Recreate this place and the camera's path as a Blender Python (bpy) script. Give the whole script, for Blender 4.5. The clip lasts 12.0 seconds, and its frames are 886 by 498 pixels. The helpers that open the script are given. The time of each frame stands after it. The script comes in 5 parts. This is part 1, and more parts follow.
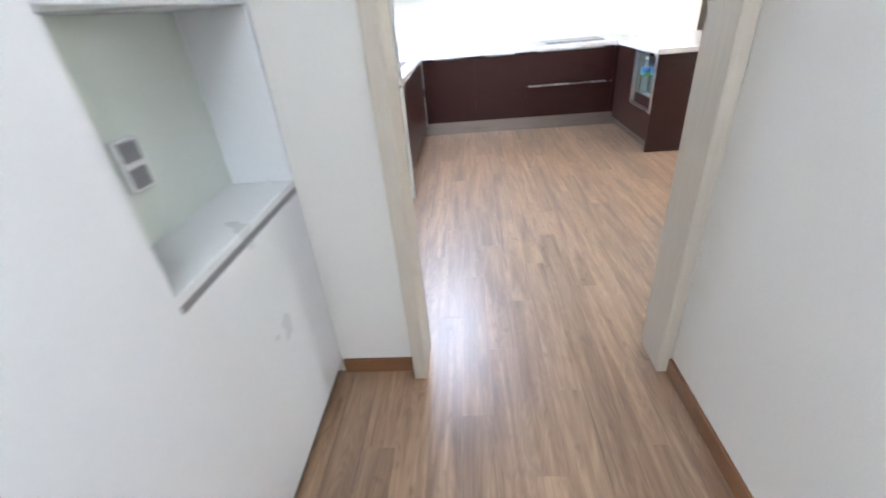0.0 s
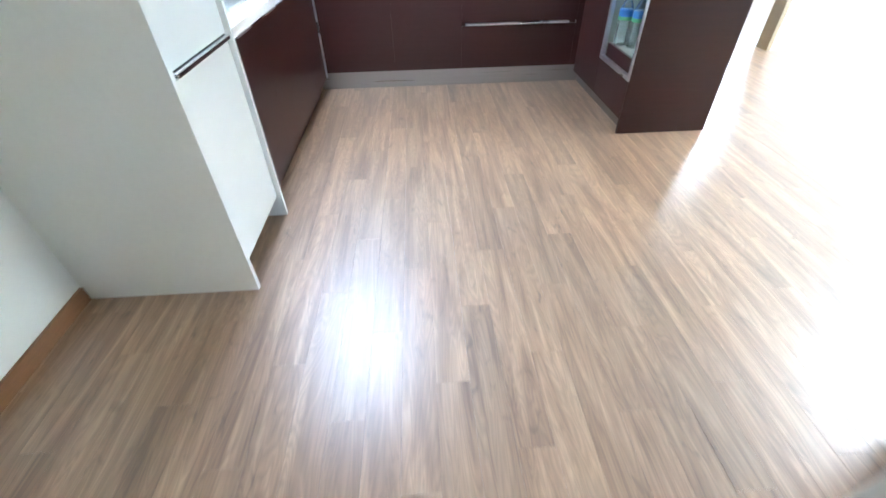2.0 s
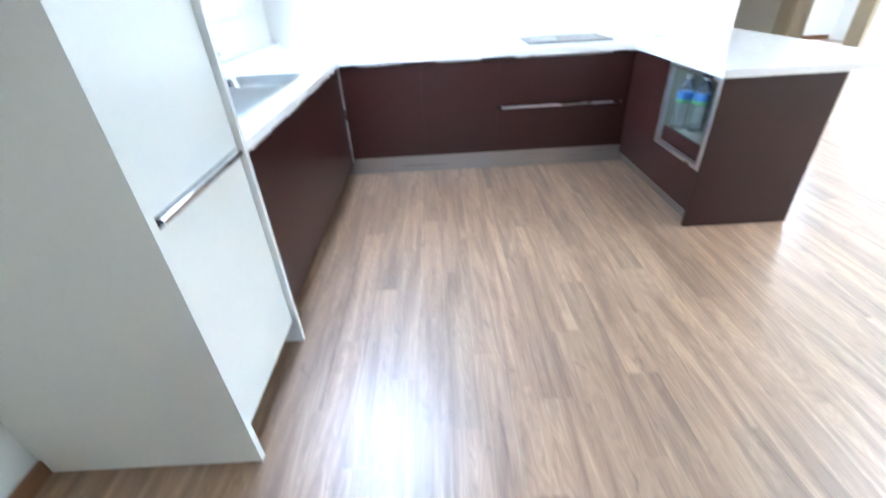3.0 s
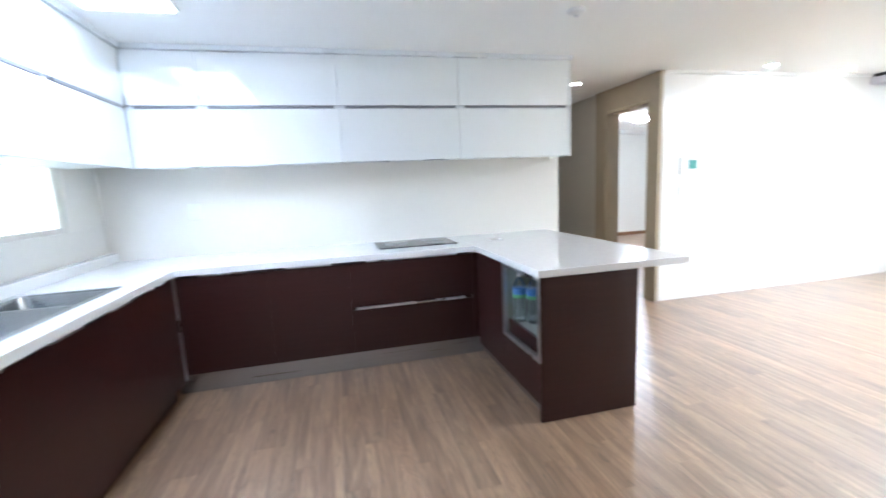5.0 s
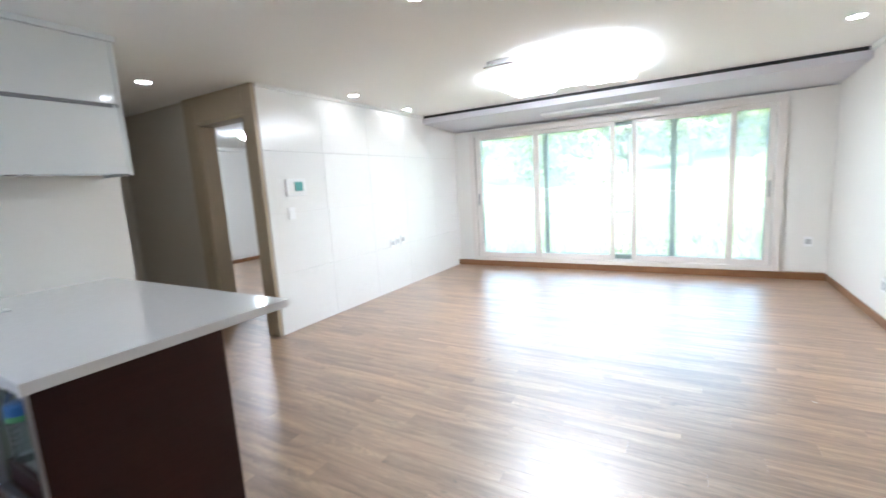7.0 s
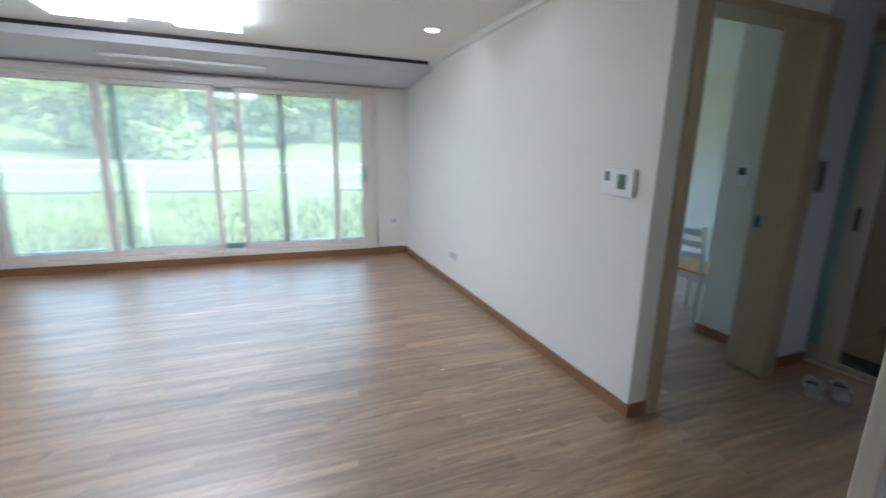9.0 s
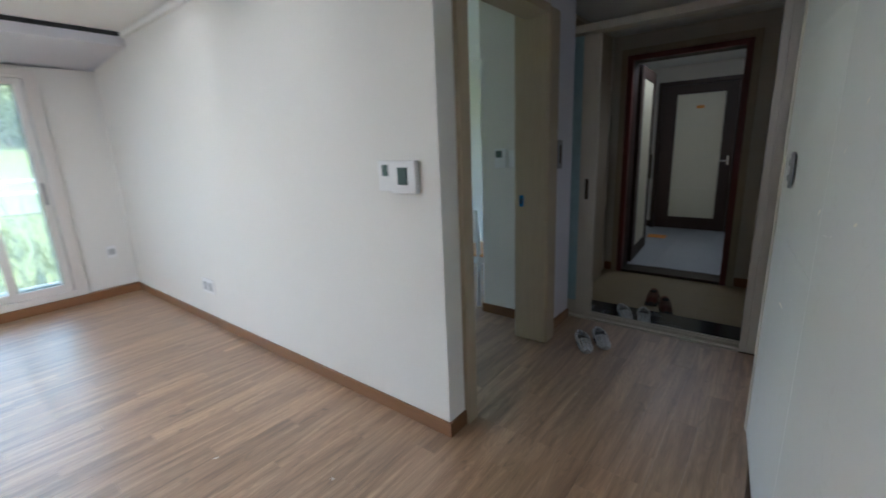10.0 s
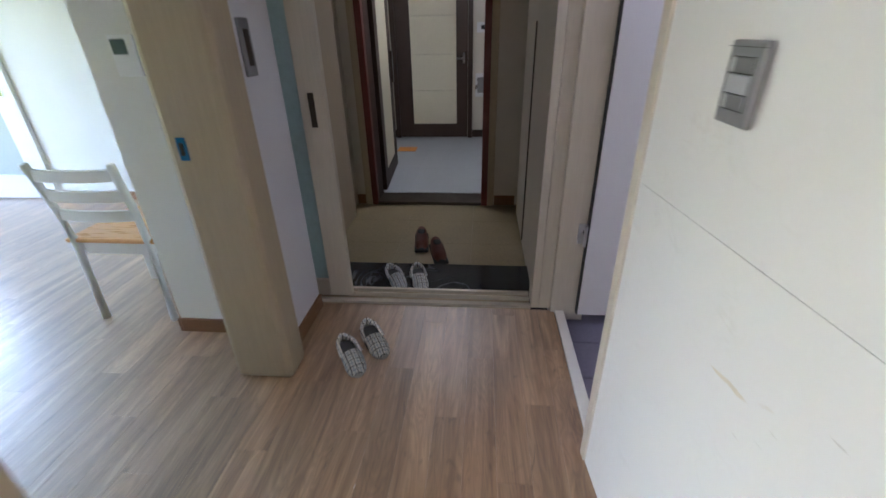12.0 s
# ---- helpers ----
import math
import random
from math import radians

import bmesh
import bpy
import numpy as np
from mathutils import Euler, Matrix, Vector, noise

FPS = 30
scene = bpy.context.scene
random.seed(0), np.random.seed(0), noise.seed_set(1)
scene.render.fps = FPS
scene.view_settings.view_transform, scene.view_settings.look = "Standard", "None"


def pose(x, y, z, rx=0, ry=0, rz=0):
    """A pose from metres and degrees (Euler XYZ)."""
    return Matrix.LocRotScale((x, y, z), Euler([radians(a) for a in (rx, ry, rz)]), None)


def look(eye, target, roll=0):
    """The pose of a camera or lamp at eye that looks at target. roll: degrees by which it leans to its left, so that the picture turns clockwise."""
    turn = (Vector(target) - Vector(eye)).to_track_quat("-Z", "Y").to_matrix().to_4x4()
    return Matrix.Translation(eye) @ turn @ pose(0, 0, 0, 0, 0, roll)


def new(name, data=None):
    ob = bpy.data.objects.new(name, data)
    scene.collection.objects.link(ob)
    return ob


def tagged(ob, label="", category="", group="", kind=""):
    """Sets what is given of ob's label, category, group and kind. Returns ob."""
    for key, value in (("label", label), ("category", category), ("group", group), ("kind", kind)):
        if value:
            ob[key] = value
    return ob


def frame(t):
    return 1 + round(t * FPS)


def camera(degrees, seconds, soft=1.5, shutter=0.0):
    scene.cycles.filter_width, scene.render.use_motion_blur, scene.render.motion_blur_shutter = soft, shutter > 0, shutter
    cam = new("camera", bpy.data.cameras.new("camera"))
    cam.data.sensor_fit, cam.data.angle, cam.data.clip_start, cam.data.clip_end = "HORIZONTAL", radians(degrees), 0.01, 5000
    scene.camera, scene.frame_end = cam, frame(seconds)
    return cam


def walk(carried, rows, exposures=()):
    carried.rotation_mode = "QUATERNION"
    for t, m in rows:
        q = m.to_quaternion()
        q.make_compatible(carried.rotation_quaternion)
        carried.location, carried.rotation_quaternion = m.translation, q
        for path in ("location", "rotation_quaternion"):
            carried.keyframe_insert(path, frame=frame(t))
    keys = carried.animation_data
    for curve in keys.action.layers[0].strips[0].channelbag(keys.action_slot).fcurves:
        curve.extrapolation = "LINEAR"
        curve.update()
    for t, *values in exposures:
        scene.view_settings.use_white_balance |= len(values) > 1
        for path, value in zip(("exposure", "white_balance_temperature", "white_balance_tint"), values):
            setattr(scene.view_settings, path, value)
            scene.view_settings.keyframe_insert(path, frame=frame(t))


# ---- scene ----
cam = camera(92.5, 12.0, soft=1.6, shutter=0.5)
PATH = [
    (0, (0.889, 0.478, 1.315), (0.728, 2.208, 0.325), -5.3),
    (0.5, (0.981, 0.783, 1.266), (1.004, 2.461, 0.177), -4.1),
    (1, (1.057, 1.069, 1.283), (1.209, 2.67, 0.093), -1.6),
    (1.5, (1.081, 1.4, 1.275), (1.263, 2.945, 0.017), -4.1),
    (2, (1.146, 1.749, 1.269), (1.215, 3.283, -0.013), -1.3),
    (2.5, (1.123, 2.045, 1.271), (1.201, 3.647, 0.076), -1.7),
    (3, (1.058, 2.246, 1.299), (1.047, 3.935, 0.228), -3.4),
    (3.2, (1.129, 2.26, 1.355), (0.998, 4.018, 0.41), -3.5),
    (4.8, (1.423, 2.379, 1.318), (1.74, 4.334, 1.039), -3.2),
    (5, (1.453, 2.387, 1.332), (1.92, 4.309, 1.037), -2.7),
    (5.5, (1.577, 2.453, 1.32), (2.461, 4.22, 1.008), -2.2),
    (6, (1.732, 2.577, 1.346), (3.004, 4.096, 1.073), -2.9),
    (6.1, (1.768, 2.587, 1.341), (3.114, 4.041, 1.068), -4.0),
    (6.5, (1.908, 2.637, 1.346), (3.438, 3.887, 1.033), -3.8),
    (6.7, (1.991, 2.657, 1.355), (3.589, 3.821, 1.049), -3.4),
    (8.3, (2.318, 3.168, 1.361), (4.276, 3.082, 0.964), -1.5),
    (8.5, (2.432, 3.11, 1.355), (4.373, 2.849, 0.948), 0.2),
    (9, (2.741, 3.007, 1.351), (4.56, 2.296, 0.919), 1.2),
    (9.5, (2.985, 2.908, 1.381), (4.478, 1.654, 0.936), -1.7),
    (10, (3.164, 2.724, 1.357), (4.375, 1.204, 0.886), -2.4),
    (10.5, (3.31, 2.465, 1.344), (4.201, 0.782, 0.734), -2.8),
    (11, (3.439, 2.19, 1.347), (3.761, 0.336, 0.672), -3.5),
    (11.5, (3.505, 1.873, 1.305), (3.693, 0.05, 0.503), -3.7),
    (12, (3.524, 1.508, 1.306), (3.693, -0.264, 0.395), -1.3),
]
SKY, SUN = 0.15, 1.9
LAMP, KLAMP, SPOT, BLAMP, DLAMP, CLAMP, WLAMP = 1.5, 0.88, 5.0, 12.0, 0.55, 0.75, 0.7
EXPOSURES = [(0, 5.4, 5850, 11), (0.5, 5.5, 5800, 10), (1, 5.5, 5700, 8), (1.5, 5.65, 5550, 6), (2.5, 5.7, 5150, 3), (3, 5.6, 5150, 5), (5, 4.8, 5500, 9), (6.5, 4.25, 5600, 9), (8.5, 3.4, 5450, 8), (9.5, 3.1, 5400, 9), (10.5, 3.75, 5700, 11), (11.5, 4.35, 5900, 15), (12, 4.55, 5950, 18)]
walk(cam, [(t, look(eye, aim, roll)) for t, eye, aim, roll in PATH], EXPOSURES)

# ---- world, sun, exposure ----
world = bpy.data.worlds.new("sky")
scene.world = world
world.use_nodes = True
wn = world.node_tree.nodes
wl = world.node_tree.links
sky = wn.new("ShaderNodeTexSky")
sky.sky_type = "NISHITA"
sky.sun_disc = False
sky.sun_elevation = radians(52)
sky.sun_rotation = radians(200)
sky.air_density = 1.4
sky.dust_density = 3.0
wn["Background"].inputs[1].default_value = SKY
wl.new(sky.outputs[0], wn["Background"].inputs[0])
sun = new("sun", bpy.data.lights.new("sun", "SUN"))
sun.data.energy = SUN
sun.data.angle = radians(0.6)
sun.data.color = (1.0, 0.95, 0.88)
sun.matrix_basis = look((-8.0, -22.0, 30.0), (0, 0, 0))


# ---- materials ----
def node_mat(name):
    m = bpy.data.materials.new(name)
    m.use_nodes = True
    return m, m.node_tree.nodes, m.node_tree.links, m.node_tree.nodes["Principled BSDF"]


def surface(name, base, rough=0.5, var=0.06, scale=6.0, bump=0.02, stretch=(1, 1, 1), metal=0.0, coat=0.0, fine=60.0, spec=0.5, rvar=0.05):
    """Plain material with variation at two scales, in object space."""
    m, n, l, b = node_mat(name)
    tc = n.new("ShaderNodeTexCoord")
    mp = n.new("ShaderNodeMapping")
    mp.inputs["Scale"].default_value = stretch
    l.new(tc.outputs["Object"], mp.inputs[0])
    big = n.new("ShaderNodeTexNoise")
    big.inputs["Scale"].default_value = scale
    big.inputs["Detail"].default_value = 3
    small = n.new("ShaderNodeTexNoise")
    small.inputs["Scale"].default_value = fine
    small.inputs["Detail"].default_value = 2
    for q in (big, small):
        l.new(mp.outputs[0], q.inputs["Vector"])
    add = n.new("ShaderNodeMath")
    add.operation = "ADD"
    l.new(big.outputs[0], add.inputs[0])
    l.new(small.outputs[0], add.inputs[1])
    ramp = n.new("ShaderNodeMapRange")
    ramp.inputs[1].default_value, ramp.inputs[2].default_value = 0.6, 1.4
    ramp.inputs[3].default_value, ramp.inputs[4].default_value = 1 - var, 1 + var
    l.new(add.outputs[0], ramp.inputs[0])
    mul = n.new("ShaderNodeVectorMath")
    mul.operation = "SCALE"
    mul.inputs[0].default_value = base
    l.new(ramp.outputs[0], mul.inputs["Scale"])
    l.new(mul.outputs[0], b.inputs["Base Color"])
    rr = n.new("ShaderNodeMapRange")
    rr.inputs[1].default_value, rr.inputs[2].default_value = 0.3, 0.7
    rr.inputs[3].default_value, rr.inputs[4].default_value = max(rough - rvar, 0.02), min(rough + rvar, 1)
    l.new(big.outputs[0], rr.inputs[0])
    l.new(rr.outputs[0], b.inputs["Roughness"])
    b.inputs["Metallic"].default_value = metal
    b.inputs["Coat Weight"].default_value = coat
    b.inputs["Coat Roughness"].default_value = 0.05
    b.inputs["Specular IOR Level"].default_value = spec
    if bump:
        bp = n.new("ShaderNodeBump")
        bp.inputs["Strength"].default_value = bump
        bp.inputs["Distance"].default_value = 0.01
        l.new(small.outputs[0], bp.inputs["Height"])
        l.new(bp.outputs[0], b.inputs["Normal"])
    return m


def lamp_mat(name, colour, strength):
    m, n, l, b = node_mat(name)
    b.inputs["Base Color"].default_value = (0.9, 0.9, 0.9, 1)
    b.inputs["Emission Color"].default_value = (*colour, 1)
    b.inputs["Emission Strength"].default_value = strength
    return m


def clear_glass(name, tint=(1, 1, 1), rough=0.0, dust=0.0, white=0.0):
    """Thin pane: mostly see-through, with a little mirror gloss and a film of dust."""
    m, n, l, b = node_mat(name)
    n.remove(b)
    tr = n.new("ShaderNodeBsdfTransparent")
    tr.inputs[0].default_value = (*tint, 1)
    gl = n.new("ShaderNodeBsdfGlossy")
    gl.inputs["Roughness"].default_value = rough
    fr = n.new("ShaderNodeFresnel")
    fr.inputs[0].default_value = 1.45
    mx = n.new("ShaderNodeMixShader")
    l.new(fr.outputs[0], mx.inputs[0])
    l.new(tr.outputs[0], mx.inputs[1])
    l.new(gl.outputs[0], mx.inputs[2])
    last = mx
    for share, kind in ((dust, "ShaderNodeBsdfTranslucent"), (white, "ShaderNodeBsdfDiffuse")):
        if share:
            film = n.new(kind)
            film.inputs[0].default_value = (0.90, 0.90, 0.82, 1)
            blend = n.new("ShaderNodeMixShader")
            blend.inputs[0].default_value = share
            l.new(last.outputs[0], blend.inputs[1])
            l.new(film.outputs[0], blend.inputs[2])
            last = blend
    l.new(last.outputs[0], n["Material Output"].inputs[0])
    return m


def wood_floor(name):
    """Laminate planks along y: every plank its own tone, long grain, cathedral streaks and a few knots."""
    m, n, l, b = node_mat(name)
    tc = n.new("ShaderNodeTexCoord")
    info = n.new("ShaderNodeObjectInfo")
    geo = n.new("ShaderNodeNewGeometry")
    rnd = n.new("ShaderNodeMath")
    rnd.operation = "ADD"
    l.new(info.outputs["Random"], rnd.inputs[0])
    l.new(geo.outputs["Random Per Island"], rnd.inputs[1])
    wrap = n.new("ShaderNodeMath")
    wrap.operation = "FRACT"
    l.new(rnd.outputs[0], wrap.inputs[0])
    shift = n.new("ShaderNodeVectorMath")
    shift.operation = "SCALE"
    shift.inputs[0].default_value = (13.0, 37.0, 5.0)
    l.new(wrap.outputs[0], shift.inputs["Scale"])
    pos = n.new("ShaderNodeVectorMath")
    pos.operation = "ADD"
    l.new(geo.outputs["Position"], pos.inputs[0])
    l.new(shift.outputs[0], pos.inputs[1])

    def grain(sx, sy, detail, dist):
        mp = n.new("ShaderNodeMapping")
        mp.inputs["Scale"].default_value = (sx, sy, 1)
        l.new(pos.outputs[0], mp.inputs[0])
        t = n.new("ShaderNodeTexNoise")
        t.inputs["Scale"].default_value = 1.0
        t.inputs["Detail"].default_value = detail
        t.inputs["Distortion"].default_value = dist
        l.new(mp.outputs[0], t.inputs["Vector"])
        return t
    streak = grain(15, 1.1, 4, 1.3)
    fibre = grain(110, 3.5, 3, 0.3)
    knot = grain(22, 9.0, 1, 1.0)
    flame = grain(9, 0.9, 2, 2.2)
    rings = n.new("ShaderNodeMath")
    rings.operation = "MULTIPLY"
    rings.inputs[1].default_value = 11.0
    l.new(flame.outputs[0], rings.inputs[0])
    ping = n.new("ShaderNodeMath")
    ping.operation = "PINGPONG"
    ping.inputs[1].default_value = 0.5
    l.new(rings.outputs[0], ping.inputs[0])
    bands = n.new("ShaderNodeMapRange")
    bands.inputs[1].default_value, bands.inputs[2].default_value = 0.0, 0.5
    bands.inputs[3].default_value, bands.inputs[4].default_value = 0.82, 1.09
    l.new(ping.outputs[0], bands.inputs[0])
    ramp = n.new("ShaderNodeValToRGB")
    e = ramp.color_ramp.elements
    e[0].position, e[0].color = 0.30, (0.165, 0.086, 0.042, 1)
    e[1].position, e[1].color = 0.70, (0.465, 0.305, 0.178, 1)
    mid = e.new(0.5)
    mid.color = (0.318, 0.190, 0.104, 1)
    mixv = n.new("ShaderNodeMath")
    mixv.operation = "MULTIPLY_ADD"
    mixv.inputs[1].default_value = 0.17
    l.new(fibre.outputs[0], mixv.inputs[0])
    half = n.new("ShaderNodeMath")
    half.operation = "MULTIPLY"
    half.inputs[1].default_value = 0.83
    l.new(streak.outputs[0], half.inputs[0])
    l.new(half.outputs[0], mixv.inputs[2])
    l.new(mixv.outputs[0], ramp.inputs[0])
    tone = n.new("ShaderNodeMapRange")
    tone.inputs[3].default_value, tone.inputs[4].default_value = 0.86, 1.12
    l.new(wrap.outputs[0], tone.inputs[0])
    kn = n.new("ShaderNodeMapRange")
    kn.inputs[1].default_value, kn.inputs[2].default_value = 0.66, 0.84
    kn.inputs[3].default_value, kn.inputs[4].default_value = 1.0, 0.5
    l.new(knot.outputs[0], kn.inputs[0])
    tk = n.new("ShaderNodeMath")
    tk.operation = "MULTIPLY"
    l.new(tone.outputs[0], tk.inputs[0])
    l.new(kn.outputs[0], tk.inputs[1])
    tb = n.new("ShaderNodeMath")
    tb.operation = "MULTIPLY"
    l.new(tk.outputs[0], tb.inputs[0])
    l.new(bands.outputs[0], tb.inputs[1])
    sc = n.new("ShaderNodeVectorMath")
    sc.operation = "SCALE"
    l.new(ramp.outputs[0], sc.inputs[0])
    l.new(tb.outputs[0], sc.inputs["Scale"])
    l.new(sc.outputs[0], b.inputs["Base Color"])
    rg = n.new("ShaderNodeMapRange")
    rg.inputs[3].default_value, rg.inputs[4].default_value = 0.40, 0.52
    l.new(streak.outputs[0], rg.inputs[0])
    l.new(rg.outputs[0], b.inputs["Roughness"])
    b.inputs["Specular IOR Level"].default_value = 0.7
    b.inputs["Coat Weight"].default_value = 1.0
    b.inputs["Coat IOR"].default_value = 1.70
    b.inputs["Coat Roughness"].default_value = 0.36
    bp = n.new("ShaderNodeBump")
    bp.inputs["Strength"].default_value = 0.12
    bp.inputs["Distance"].default_value = 0.002
    l.new(fibre.outputs[0], bp.inputs["Height"])
    l.new(bp.outputs[0], b.inputs["Normal"])
    return m


def veined(name, base, vein, scale, amount, rough):
    """Stone with thin wandering veins and soft clouds."""
    m, n, l, b = node_mat(name)
    tc = n.new("ShaderNodeTexCoord")
    cloud = n.new("ShaderNodeTexNoise")
    cloud.inputs["Scale"].default_value = scale
    cloud.inputs["Detail"].default_value = 6
    cloud.inputs["Distortion"].default_value = 1.5
    l.new(tc.outputs["Object"], cloud.inputs["Vector"])
    dist = n.new("ShaderNodeMath")
    dist.operation = "SUBTRACT"
    dist.inputs[1].default_value = 0.5
    l.new(cloud.outputs[0], dist.inputs[0])
    ab = n.new("ShaderNodeMath")
    ab.operation = "ABSOLUTE"
    l.new(dist.outputs[0], ab.inputs[0])
    rng = n.new("ShaderNodeMapRange")
    rng.inputs[1].default_value, rng.inputs[2].default_value = 0.0, 0.025
    rng.inputs[3].default_value, rng.inputs[4].default_value = amount, 0.0
    l.new(ab.outputs[0], rng.inputs[0])
    patch = n.new("ShaderNodeTexNoise")
    patch.inputs["Scale"].default_value = scale * 0.8
    l.new(tc.outputs["Object"], patch.inputs["Vector"])
    pm = n.new("ShaderNodeMapRange")
    pm.inputs[1].default_value, pm.inputs[2].default_value = 0.5, 0.7
    l.new(patch.outputs[0], pm.inputs[0])
    mm = n.new("ShaderNodeMath")
    mm.operation = "MULTIPLY"
    l.new(rng.outputs[0], mm.inputs[0])
    l.new(pm.outputs[0], mm.inputs[1])
    mix = n.new("ShaderNodeMix")
    mix.data_type = "RGBA"
    mix.inputs["A"].default_value = (*base, 1)
    mix.inputs["B"].default_value = (*vein, 1)
    l.new(mm.outputs[0], mix.inputs["Factor"])
    l.new(mix.outputs["Result"], b.inputs["Base Color"])
    b.inputs["Roughness"].default_value = rough
    return m


def plaid(name):
    """Woven check of white, grey, blue and dark threads."""
    m, n, l, b = node_mat(name)
    tc = n.new("ShaderNodeTexCoord")
    sep = n.new("ShaderNodeSeparateXYZ")
    l.new(tc.outputs["Object"], sep.inputs[0])
    total = None
    for axis, rate in (("X", 38.0), ("Y", 30.0)):
        sc = n.new("ShaderNodeMath")
        sc.operation = "MULTIPLY"
        sc.inputs[1].default_value = rate
        l.new(sep.outputs[axis], sc.inputs[0])
        fr = n.new("ShaderNodeMath")
        fr.operation = "FRACT"
        l.new(sc.outputs[0], fr.inputs[0])
        rp = n.new("ShaderNodeValToRGB")
        rp.color_ramp.interpolation = "CONSTANT"
        e = rp.color_ramp.elements
        e[0].position, e[0].color = 0.0, (0.02, 0.02, 0.03, 1)
        e[1].position, e[1].color = 0.11, (0.94, 0.93, 0.91, 1)
        for p, c in ((0.47, (0.40, 0.48, 0.60, 1)), (0.58, (0.94, 0.93, 0.91, 1)), (0.88, (0.80, 0.80, 0.79, 1))):
            q = e.new(p)
            q.color = c
        l.new(fr.outputs[0], rp.inputs[0])
        if total is None:
            total = rp
        else:
            mx = n.new("ShaderNodeMix")
            mx.data_type = "RGBA"
            mx.blend_type = "MULTIPLY"
            mx.inputs["Factor"].default_value = 0.75
            l.new(total.outputs[0], mx.inputs["A"])
            l.new(rp.outputs[0], mx.inputs["B"])
            l.new(mx.outputs["Result"], b.inputs["Base Color"])
    b.inputs["Roughness"].default_value = 0.9
    return m


